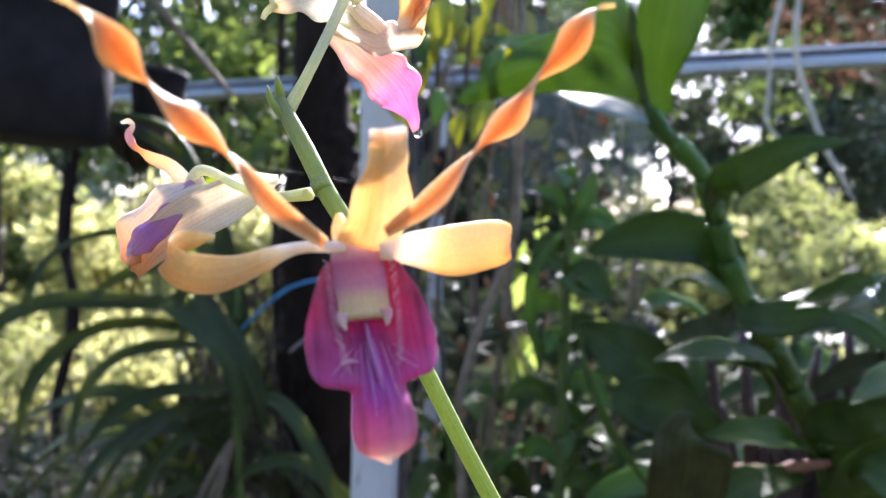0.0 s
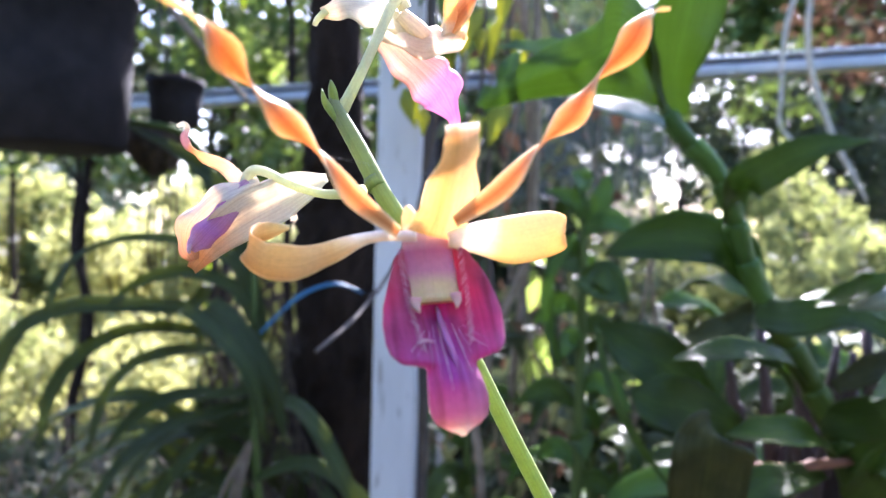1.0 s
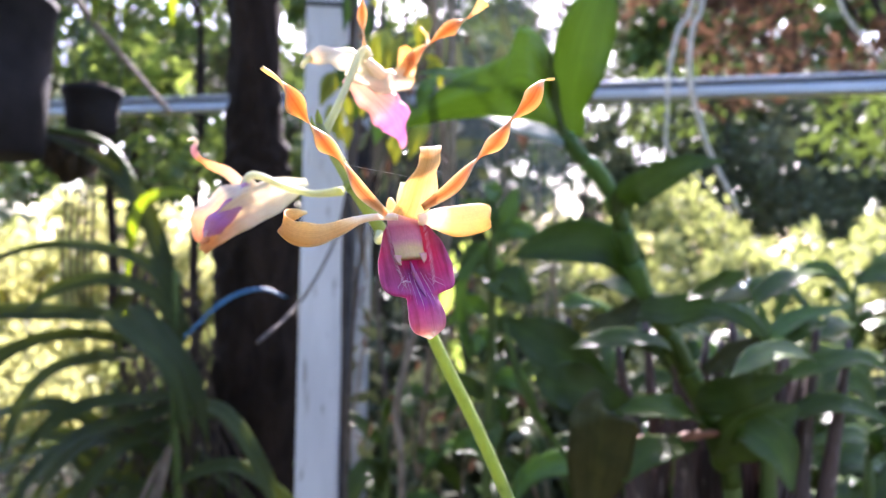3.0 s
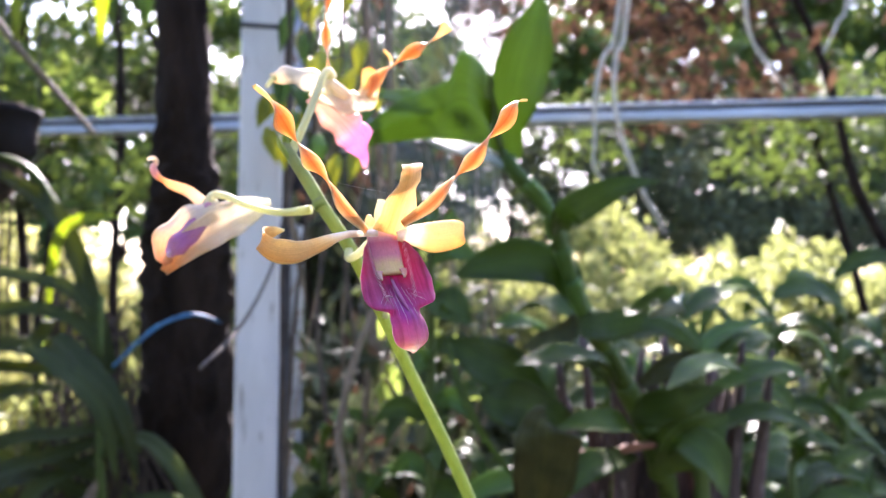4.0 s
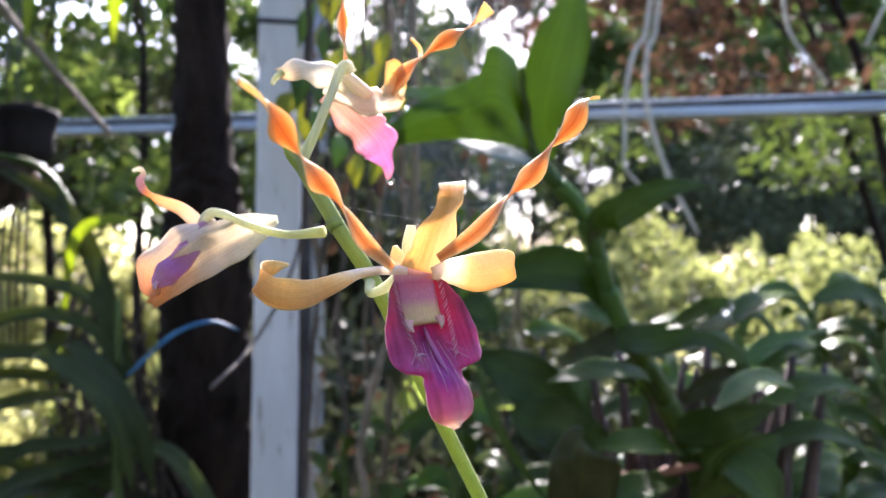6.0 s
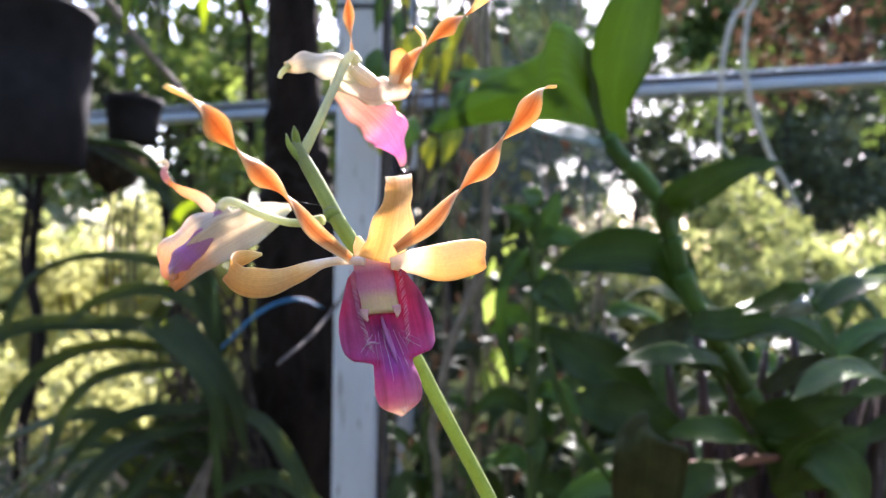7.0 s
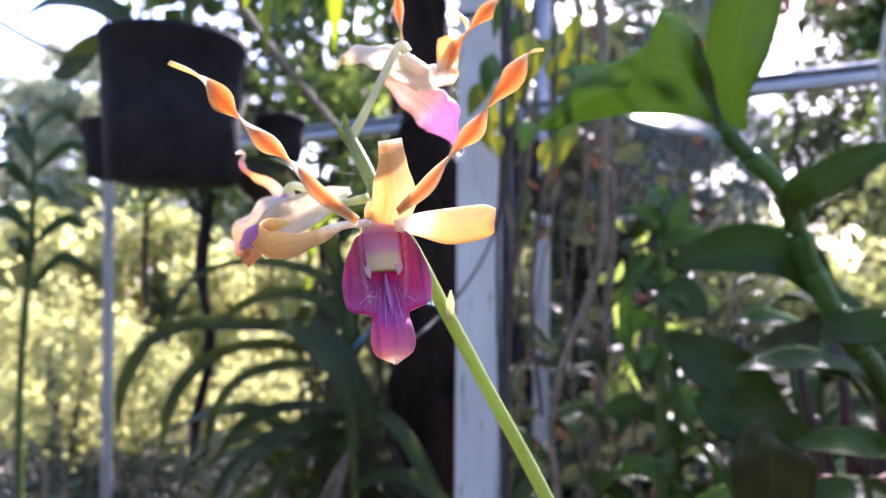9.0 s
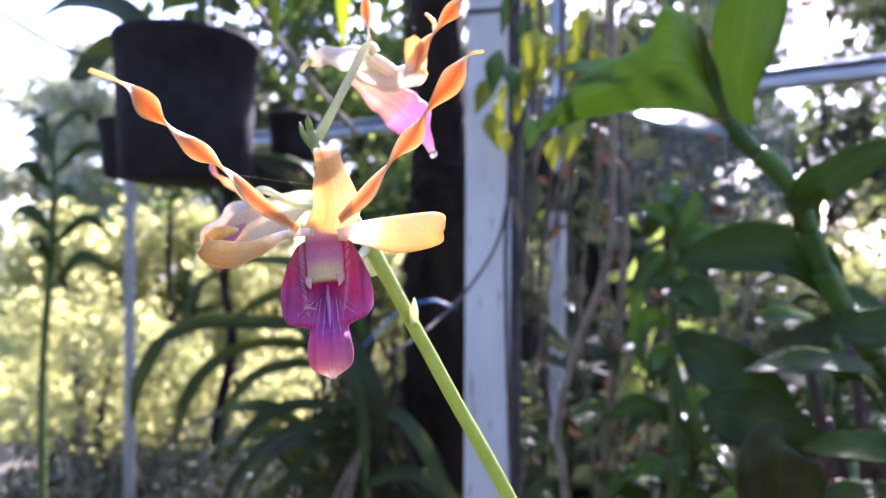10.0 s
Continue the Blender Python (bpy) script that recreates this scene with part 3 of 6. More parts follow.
for k, (x0, x1, s0, s1) in enumerate(((-0.0006, -0.0012, 0.42, 0.80), (0.0007, 0.0013, 0.42, 0.82), (-0.0016, -0.0024, 0.44, 0.74), (0.0017, 0.0025, 0.44, 0.72), (-0.0024, -0.0034, 0.47, 0.68), (0.0026, 0.0034, 0.47, 0.66),
                                      (-0.0030, -0.0064, 0.46, 0.58), (0.0031, 0.0064, 0.46, 0.56), (-0.0030, -0.0058, 0.52, 0.61), (0.0031, 0.0058, 0.51, 0.60))):
    way_on = [lip_place(O, R, D, F, 0.0326, 0.95, s0 + (s1 - s0) * q / 6, x0 + (x1 - x0) * q / 6 + fr.uniform(-0.00012, 0.00012), 0.00042) for q in range(7)]
    part("vein", tube(way_on, [0.00005, 0.00008, 0.00009, 0.00008, 0.00007, 0.00006, 0.00004], 16, 5), M_WHITE if k % 3 == 0 else M_RIDGE, flower)
for side in (-1, 1):
    part("column_tooth", ribbon([at(side * 3.4 - 0.3, 9.6, -2.3), at(side * 3.5 - 0.4, 11.0, -2.0), at(side * 3.1 - 0.4, 12.3, -1.9)], [0.0020, 0.0014, 0.0004], face=tuple(F), n=8, m=4, thick=0.0007), M_TOOTH, flower, "pale tooth at the column's foot")
    teeth = []
    for k in range(27):
        s = k / 26
        x = side * (4.9 - 0.2 * s - 1.9 * max(0, s - 0.5)) - 0.3 * s
        y = 1.6 + 17.0 * s + fr.uniform(-0.25, 0.25)
        b = -2.7 + 3.0 * max(0, s - 0.45)
        h = fr.uniform(0.8, 1.15)
        teeth.append(tube([at(x + side * 0.8 * h, y - 0.7 * h, b + 0.9), at(x + side * 0.2, y - 0.1, b + 1.0), at(x - side * 0.35 * h, y + 0.55 * h, b + 0.7)], [0.00005, 0.00009, 0.00004], 5, 5))
    part("fringe", joined(teeth), M_WHITE, flower, "fine white fringe beside the column")
part("keel", ribbon([at(-2.4, 17.6, -0.9), at(-3.8, 17.3, -0.3), at(-5.0, 17.8, 0.5)], [0.0002, 0.0004, 0.0002], face=tuple(F), n=8, m=3), M_WHITE, flower)
part("dorsal_sepal", ribbon([(0.0080, 0.0012, 1.2998), (0.0096, 0.0000, 1.3050), (0.0106, -0.0053, 1.3097), (0.0115, -0.0096, 1.3134), (0.0116, -0.0113, 1.3152), (0.0114, -0.0119, 1.3168)],
     [0.0112, 0.0106, 0.0080, 0.0058, 0.0053, 0.0052], face=(0.1, -0.62, -0.78), turns=(-16, -14, -20, -16, -8, 0), cup=-0.10, n=44, m=12, thick=0.0006, wave=0.07, waves=3, seed=3), M_DORSAL, flower, "amber upper sepal rolled back at its tip")
part("petal", ribbon([(0.0105, -0.0005, 1.3025), (0.0180, -0.0035, 1.3080), (0.0240, -0.0050, 1.3150), (0.0285, -0.0062, 1.3195), (0.0320, -0.0070, 1.3252), (0.0370, -0.0070, 1.3305), (0.0400, -0.0065, 1.3352), (0.0432, -0.0060, 1.3362)],
     [0.0020, 0.0038, 0.0030, 0.0045, 0.0030, 0.0050, 0.0027, 0.0008], turns=(20, 10, 90, 180, 270, 350, 430, 470), cup=0.10, n=64, m=8, thick=0.0004), M_PETAL, flower, "long twisted orange petal")
part("petal", ribbon([(0.0010, -0.0010, 1.3005), (-0.0055, -0.0070, 1.3060), (-0.0100, -0.0128, 1.3120), (-0.0135, -0.0170, 1.3155), (-0.0170, -0.0212, 1.3197), (-0.0202, -0.0243, 1.3236), (-0.0229, -0.0283, 1.3271), (-0.0257, -0.0345, 1.3285)],
     [0.0020, 0.0035, 0.0026, 0.0043, 0.0025, 0.0050, 0.0020, 0.0010], turns=(-20, -10, -90, -180, -270, -360, -450, -510), cup=0.10, n=64, m=8, thick=0.0004), M_PETAL, flower, "long twisted orange petal")
part("lateral_sepal", ribbon([(0.0095, 0.0010, 1.2995), (0.0145, 0.0048, 1.3000), (0.0205, 0.0090, 1.2998), (0.0265, 0.0125, 1.3010), (0.0297, 0.0140, 1.3022), (0.0305, 0.0152, 1.3020)],
     [0.0025, 0.0056, 0.0086, 0.0086, 0.0070, 0.0024], turns=(0, 0, 0, 0, 14, 30), cup=-0.10, n=30, m=8, thick=0.0006, wave=0.05, waves=2), M_SEPAL, flower, "broad creamy yellow lower sepal")
part("lateral_sepal", ribbon([(0.0040, -0.0004, 1.3000), (-0.0020, 0.0026, 1.2999), (-0.0065, 0.0050, 1.2990), (-0.0120, 0.0058, 1.2966), (-0.0175, 0.0050, 1.2948), (-0.0226, 0.0040, 1.2953), (-0.0257, 0.0050, 1.2976), (-0.0252, 0.0084, 1.2997), (-0.0228, 0.0107, 1.3007), (-0.0205, 0.0118, 1.3011)],
     [0.0018, 0.0019, 0.0024, 0.0046, 0.0064, 0.0060, 0.0046, 0.0036, 0.0026, 0.0008], across=[(0.1, 0.0, -1)] * 3 + [(0.0, -0.25, -1)] * 3 + [(0.0, -0.1, -1), (-0.2, 0.0, -1), (-0.3, 0.2, -1), (-0.3, 0.2, -1)], cup=-0.06, n=64, m=10, thick=0.0006, wave=0.17, waves=3.4, seed=2), M_CURL, flower, "yellow lower sepal curled up at its tip")
part("spur", tube([(0.0060, 0.0070, 1.3000), (0.0056, 0.0090, 1.3055), (0.0058, 0.0092, 1.3100)], [0.0020, 0.0018, 0.0010], 12, 10), M_PEDICEL, flower, "pale green spur")
part("pedicel", tube([(-0.0005, 0.0525, 1.2980), (-0.0010, 0.0430, 1.2945), (0.0015, 0.0260, 1.2960), (0.0050, 0.0100, 1.3000), (0.0065, 0.0050, 1.3015)], [0.0016, 0.0013, 0.0013, 0.0018, 0.0024], 24, 10), M_PEDICEL, flower)
part("sepal_base", tube([(0.0030, 0.0040, 1.2995), (0.0024, 0.0046, 1.3030), (0.0020, 0.0052, 1.3052)], [0.0013, 0.0015, 0.0006], 12, 10), M_SEPAL, flower, "pale swelling at the base of the sepals")

# the flower that hangs beside it, seen from the side
flower2 = part("flower", tube([(-0.0480, 0.0745, 1.3135), (-0.0525, 0.0715, 1.3075), (-0.0560, 0.0690, 1.3030)], [0.0022, 0.0026, 0.0016], 12, 10), M_PURPLE, spray, "purple column of a half-closed flower")
part("pedicel", tube([(-0.0135, 0.0545, 1.3110), (-0.0240, 0.0620, 1.3105), (-0.0340, 0.0680, 1.3130), (-0.0430, 0.0725, 1.3168), (-0.0470, 0.0742, 1.3172), (-0.0488, 0.0745, 1.3150), (-0.0490, 0.0745, 1.3125)], [0.0016, 0.0012, 0.0012, 0.0013, 0.0015, 0.0016, 0.0018], 36, 10), M_PEDICEL, flower2)
part("lateral_sepal", ribbon([(-0.0280, 0.0800, 1.3162), (-0.0370, 0.0740, 1.3110), (-0.0465, 0.0690, 1.3050), (-0.0555, 0.0685, 1.2978), (-0.0630, 0.0740, 1.2900)], [0.0022, 0.0104, 0.0120, 0.0088, 0.0030], face=(-0.1, -0.9, -0.3), cup=0.20, n=44, m=12, thick=0.0005, wave=0.09, waves=4.6), M_CREAM, flower2, "cream sepal browning at its edge")
part("lateral_sepal", ribbon([(-0.0280, 0.0810, 1.3162), (-0.0400, 0.0840, 1.3130), (-0.0530, 0.0850, 1.3050), (-0.0640, 0.0830, 1.2960)], [0.0022, 0.0090, 0.0120, 0.0020], face=(0.1, 0.9, 0.2), cup=0.25, n=24, m=8, thick=0.0006), M_CREAM, flower2)
part("dorsal_sepal", ribbon([(-0.0450, 0.0735, 1.3145), (-0.0528, 0.0705, 1.3108), (-0.0588, 0.0695, 1.3060), (-0.0622, 0.0690, 1.3012), (-0.0626, 0.0690, 1.2965), (-0.0608, 0.0690, 1.2925)], [0.0056, 0.0080, 0.0090, 0.0090, 0.0076, 0.0024], face=(-0.2, -0.9, 0.35), turns=(0, 0, 5, 10, 5, 0), wave=0.18, waves=3, cup=-0.18, n=30, m=8, thick=0.0005), M_BLUSH, flower2)
part("lip", ribbon([(-0.0478, 0.0700, 1.3098), (-0.0532, 0.0660, 1.3040), (-0.0578, 0.0640, 1.2988), (-0.0600, 0.0640, 1.2956)], [0.0030, 0.0066, 0.0072, 0.0030], face=(-0.2, -0.95, 0.1), cup=-0.2, n=20, m=8, thick=0.0006, wave=0.08), M_PURPLE, flower2)
part("keel", tube([(-0.0592, 0.0634, 1.2968), (-0.0598, 0.0628, 1.2956), (-0.0594, 0.0626, 1.2946)], [0.0005, 0.0007, 0.0003], 6, 6), M_WHITE, flower2)
part("petal", ribbon([(-0.0500, 0.0750, 1.3135), (-0.0557, 0.0770, 1.3184), (-0.0621, 0.0790, 1.3210), (-0.0654, 0.0800, 1.3230), (-0.0677, 0.0810, 1.3247), (-0.0689, 0.0810, 1.3270), (-0.0678, 0.0810, 1.3293), (-0.0689, 0.0810, 1.3308), (-0.0712, 0.0810, 1.3302)], [0.0048, 0.0040, 0.0032, 0.0024, 0.0028, 0.0024, 0.0020, 0.0018, 0.0008], turns=(0, 5, 20, 50, 20, 10, 30, 40, 40), cup=0.1, n=36, m=6, thick=0.0004), M_FADED, flower2, "short twisted orange petal")

# the flower above, seen from behind
flower3 = part("flower", tube([(-0.0075, 0.0735, 1.3600), (-0.0020, 0.0765, 1.3555), (0.0020, 0.0790, 1.3520)], [0.0022, 0.0030, 0.0016], 12, 10), M_BLUSH, spray, "back of a pale flower")
part("pedicel", tube([(-0.0205, 0.0585, 1.3300), (-0.0165, 0.0620, 1.3400), (-0.0120, 0.0670, 1.3530), (-0.0095, 0.0705, 1.3610), (-0.0075, 0.0722, 1.3635), (-0.0062, 0.0735, 1.3615)], [0.0018, 0.0014, 0.0014, 0.0015, 0.0016, 0.0020], 32, 10), M_PEDICEL, flower3)
part("lateral_sepal", ribbon([(-0.0040, 0.0750, 1.3580), (-0.0130, 0.0715, 1.3612), (-0.0210, 0.0690, 1.3616), (-0.0278, 0.0680, 1.3592)], [0.0080, 0.0106, 0.0092, 0.0046], face=(0, -0.85, 0.5), cup=-0.22, n=40, m=10, thick=0.0005, wave=0.09, waves=2.4), M_IVORY, flower3)
part("lateral_sepal", ribbon([(-0.0140, 0.0735, 1.3575), (-0.0050, 0.0745, 1.3555), (0.0040, 0.0755, 1.3548), (0.0100, 0.0770, 1.3570)], [0.0050, 0.0105, 0.0105, 0.0050], face=(0, -0.85, 0.5), cup=-0.22, n=40, m=10, thick=0.0005, wave=0.10, waves=2.6), M_IVORY, flower3)
part("lip", ribbon([(-0.0130, 0.0755, 1.3560), (-0.0050, 0.0785, 1.3500), (0.0010, 0.0800, 1.3450), (0.0050, 0.0830, 1.3410), (0.0072, 0.0900, 1.3360), (0.0080, 0.0950, 1.3322)], [0.0080, 0.0126, 0.0142, 0.0148, 0.0050, 0.0024], face=(0.1, -0.95, 0.25), cup=-0.15, n=44, m=12, thick=0.0006, wave=0.11, waves=4.3, seed=4), M_PINK, flower3, "pink lip seen from behind with its shaded base painted tan")
part("dew_drop", lathe([(0.0001, -0.0018), (0.0011, -0.0013), (0.0014, -0.0003), (0.0010, 0.0008), (0.0003, 0.0016)], (0.0085, 0.0955, 1.3318), 16), M_WATER, flower3, "clear water drop at the tip of the lip")
part("petal", ribbon([(-0.0070, 0.0740, 1.3610), (-0.0080, 0.0725, 1.3690), (-0.0088, 0.0715, 1.3760), (-0.0090, 0.0705, 1.3830), (-0.0080, 0.0700, 1.3920), (-0.0070, 0.0700, 1.4000)], [0.0024, 0.0020, 0.0036, 0.0018, 0.0044, 0.0012], turns=(0, 90, 180, 270, 360, 450), cup=0.1, n=44, m=6, thick=0.0004), M_PETAL, flower3)
part("petal", ribbon([(0.0050, 0.0770, 1.3560), (0.0105, 0.0730, 1.3620), (0.0165, 0.0680, 1.3665), (0.0225, 0.0620, 1.3700), (0.0280, 0.0570, 1.3725), (0.0330, 0.0530, 1.3770)], [0.0046, 0.0052, 0.0024, 0.0054, 0.0024, 0.0044], turns=(0, 10, 90, 180, 270, 350), cup=0.1, n=44, m=6, thick=0.0004), M_PETAL, flower3)
part("dorsal_sepal", ribbon([(0.0070, 0.0770, 1.3550), (0.0076, 0.0750, 1.3592), (0.0070, 0.0735, 1.3630), (0.0058, 0.0732, 1.3658)], [0.0066, 0.0072, 0.0064, 0.0030], face=(0.1, -0.95, 0.1), cup=0.2, n=20, m=6, thick=0.0005), M_SEPAL, flower3)
part("sepal_tip", tube([(-0.0262, 0.0682, 1.3590), (-0.0284, 0.0676, 1.3568), (-0.0292, 0.0674, 1.3550)], [0.0012, 0.0009, 0.0007], 8, 8), M_PEDICEL, flower3)
part("tendril", tube([(0.0150, 0.0690, 1.3655), (0.0146, 0.0690, 1.3690), (0.0120, 0.0690, 1.3718)], [0.0006, 0.0007, 0.0005], 10, 6), M_SEPAL, flower3, "thin curled yellow tip")


# ---- the greenhouse frame ----
post = thing("post", (-0.074, 0.743, 0.0), "white painted square metal post with worn patches", "post")
part("shaft", box(-0.100, -0.048, 0.717, 0.769, 0.0, 2.60, 0.004), M_POST, post, smooth=False)
# dark strip added to widen the post's side face in shadow
part("shade_strip", box(-0.0478, -0.036, 0.757, 0.771, 0.0, 2.60, 0.002), M_WIRE, post, "dark strip standing in for the shaded side of the post", smooth=False)
part("joint_band", box(-0.102, -0.046, 0.715, 0.771, 1.600, 1.606, 0.001), M_WIRE, post, "dark band at a joint", smooth=False)
rail = thing("rail", (0.6, 1.397, 0.0), "grey galvanised channel rail of the shade house", "rail")
part("beam", box(-1.73, 3.2, 1.377, 1.417, 1.658, 1.6815, 0.004), M_RAIL, rail, smooth=False)
part("web", box(-1.73, 3.2, 1.389, 1.413, 1.6817, 1.6913, 0.001), M_WIRE, rail, "dark slot between the flanges", smooth=False)
part("lip", box(-1.73, 3.2, 1.380, 1.414, 1.6915, 1.7005, 0.003), M_RAIL, rail, smooth=False)
part("upright", box(3.12, 3.18, 1.418, 1.47, 0.0, 2.6, 0.004), M_RAIL, rail, smooth=False)
part("upright", box(-0.107, -0.075, 1.4172, 1.45, 0.0, 2.6, 0.004), M_RAIL, rail, "pale upright behind the rail", smooth=False)
rail.rotation_euler[2] = radians(-18.7)      # it runs askew to the view

roof = thing("roof_frame", (-0.074, 0.74, 2.60), "grey beams of the shade house roof", "beam")
part("beam", box(-0.100, -0.048, 0.70, 1.64, 2.60, 2.64, 0.004), M_RAIL, roof, smooth=False)
part("beam", box(-1.40, 3.20, 1.18, 1.22, 2.64, 2.68, 0.004), M_RAIL, roof, smooth=False)
part("beam", box(-1.40, 0.20, 0.88, 0.92, 2.64, 2.68, 0.004), M_RAIL, roof, smooth=False)
part("beam", box(-1.40, 3.20, 2.28, 2.32, 2.64, 2.68, 0.004), M_RAIL, roof, smooth=False)

net_rows, net_cols = 26, 30
verts, faces, uvs = [], [], []
for j in range(net_rows + 1):
    for i in range(net_cols + 1):
        u, v = i / net_cols, j / net_rows
        z = 1.40 + 1.25 * v + 0.05 * (1 - v) * math.sin(5 * u + 0.6)
        verts.append((0.11 + 0.55 * u, 2.27 + 0.030 * math.sin(15 * u + 1.5 * v) * (1.2 - v) + 0.012 * math.sin(41 * u), z))
        uvs.append((u, v))
for j in range(net_rows):
    for i in range(net_cols):
        q = j * (net_cols + 1) + i
        faces.append((q, q + 1, q + net_cols + 2, q + net_cols + 1))
net = thing("shade_net", (0.37, 2.27, 2.65), "grey shade net hanging from a roof beam", "shade net")
part("cloth", (verts, faces, uvs), M_NET, net)
part("cord", tube([(0.10, 2.268, 2.648), (0.37, 2.27, 2.642), (0.67, 2.268, 2.648)], [0.004] * 3, 16, 6), M_WIRE, net, "dark cord along the top edge")
part("hem", tube(verts[:net_cols + 1], [0.003] * (net_cols + 1), 60, 6), M_WIRE, net, "dark hem along the lower edge")

# a plant hung from the roof, whose leaf tips droop into view
drooping = thing("hanging_orchid", (-0.31, 0.90, 2.64), "orchid hung from the roof with drooping strap leaves", "orchid plant")
part("wire", tube([(-0.31, 0.90, 2.645), (-0.31, 0.90, 2.3), (-0.31, 0.88, 2.0)], [0.0012] * 3, 10, 6), M_WIRE, drooping)
part("stem", tube([(-0.31, 0.88, 2.02), (-0.315, 0.87, 1.93), (-0.312, 0.86, 1.86)], [0.006, 0.010, 0.008], 12, 8, 0.05), M_SHEATH, drooping)
for i, (x, y, z, w) in enumerate(((-0.349, 0.700, 1.560, 0.026), (-0.264, 0.722, 1.568, 0.036), (-0.215, 0.740, 1.600, 0.018), (-0.43, 0.80, 1.66, 0.024))):
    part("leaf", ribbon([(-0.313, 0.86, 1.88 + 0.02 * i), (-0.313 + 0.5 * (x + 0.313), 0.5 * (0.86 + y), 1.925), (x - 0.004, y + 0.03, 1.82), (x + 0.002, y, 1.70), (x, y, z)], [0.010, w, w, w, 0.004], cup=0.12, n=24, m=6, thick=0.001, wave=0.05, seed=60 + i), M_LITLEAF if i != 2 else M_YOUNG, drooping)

# ---- the broad-leaved cane orchid ----
cane = thing("cane_orchid", (0.36, 0.50, 0.0), "leafy cane orchid with broad glossy green leaves", "orchid plant")
CANE = [(0.40, 0.50, 0.0), (0.385, 0.495, 0.6), (0.352, 0.487, 1.04), (0.3365, 0.485, 1.0989), (0.3197, 0.482, 1.142), (0.2979, 0.480, 1.1848), (0.2751, 0.478, 1.2224), (0.2520, 0.475, 1.2601), (0.2336, 0.468, 1.295), (0.2216, 0.460, 1.3268), (0.2048, 0.455, 1.3607), (0.1753, 0.452, 1.3895), (0.1600, 0.452, 1.412)]
part("cane", tube(CANE, [0.010, 0.010, 0.009, 0.0085, 0.0085, 0.008, 0.008, 0.0075, 0.007, 0.0065, 0.006, 0.0055, 0.004], 60, 14, 0.03), M_CANE, cane)
way = spline(CANE, 90)
for k in range(16, 82, 7):
    piece = [tuple(p) for p in way[k:k + 8]]
    swell = 0.0094 - 0.0028 * max(0.0, (k - 40) / 40)
    part("sheath", tube(piece, [swell, swell * 1.03, swell * 1.06, swell * 1.10, swell * 1.15, swell * 1.20, swell * 1.22, swell * 1.05], 12, 14, 0.03, k), M_YOUNG if k > 50 else M_LEAF, cane, "green leaf sheath round the cane")
leaf_count = itertools.count()


def cane_leaf(mid, w, face, mat):
    """A broad leaf by the points along its midrib, its widths, the way that it faces and its material."""
    i = next(leaf_count)
    part("leaf", ribbon(mid, w, face=face, cup=0.16 if i % 3 else 0.08, n=36, m=10, thick=0.0012, wave=0.07, waves=2.2, seed=i), mat, cane)


def blade(one, other, fold, at_share, n=48, m=14, thick=0.0012):
    """A leaf between its two margins, folded along its midrib, which lies a share of the way across."""
    a, b = spline(one, n), spline(other, n)
    verts, faces, uvs = [], [], []
    for layer in (1, -1):
        for i in range(n):
            swell = math.sin(3.14 * min(1.0, 0.06 + i / (n - 1))) ** 0.6
            for j in range(m + 1):
                v = j / m
                crease = v / at_share if v < at_share else (1 - v) / (1 - at_share)
                p = a[i] * (1 - v) + b[i] * v
                p[1] -= max(0.0, swell) * fold * crease ** 0.8 + layer * thick / 2 + 0.0012 * math.sin(0.5 * i + 2.0 * v) * (1 - crease)
                verts.append(p)
                uvs.append((0.5 * v / at_share if v < at_share else 0.5 + 0.5 * (v - at_share) / (1 - at_share), i / (n - 1)))
    k = n * (m + 1)
    for i in range(n - 1):
        for j in range(m):
            q = i * (m + 1) + j
            faces.append((q, q + 1, q + m + 2, q + m + 1))
            faces.append((k + q, k + q + m + 1, k + q + m + 2, k + q + 1))
        for q in (i * (m + 1), i * (m + 1) + m):
            f = (q, q + m + 1, k + q + m + 1, k + q)
            faces.append(f if q % (m + 1) == 0 else f[::-1])
    return verts, faces, uvs


# the large leaf with two humps, its second lobe and the strip below it, its sheen painted pale
part("leaf", blade([(0.1567, 0.455, 1.413), (0.1470, 0.43, 1.4403), (0.1350, 0.40, 1.4667), (0.1202, 0.385, 1.4748), (0.1082, 0.38, 1.4763), (0.1030, 0.38, 1.4672), (0.0995, 0.38, 1.4551), (0.0885, 0.385, 1.4479), (0.0759, 0.39, 1.4440), (0.0653, 0.395, 1.4410), (0.0478, 0.40, 1.4289), (0.0300, 0.41, 1.4153), (0.0143, 0.42, 1.4040)],
     [(0.1615, 0.455, 1.4071), (0.1431, 0.435, 1.4093), (0.1250, 0.425, 1.4098), (0.1160, 0.42, 1.4098), (0.1082, 0.42, 1.4098), (0.1000, 0.419, 1.4099), (0.0896, 0.418, 1.4099), (0.0758, 0.418, 1.4090), (0.0621, 0.418, 1.4072), (0.0483, 0.418, 1.4045), (0.0346, 0.42, 1.4017), (0.0230, 0.42, 1.3994), (0.0143, 0.42, 1.4012)], 0.014, 0.62), M_YOUNG, cane)
part("leaf", blade([(0.0843, 0.42, 1.4108), (0.1019, 0.425, 1.4108), (0.1235, 0.43, 1.4098), (0.1437, 0.438, 1.4070), (0.1642, 0.45, 1.3975)], [(0.0843, 0.42, 1.4094), (0.0977, 0.41, 1.4002), (0.1203, 0.41, 1.3933), (0.1402, 0.42, 1.3917), (0.1631, 0.445, 1.3909)], 0.002, 0.8, 30, 8), M_SHEEN, cane, "strip of a folded leaf with a sky sheen painted pale")
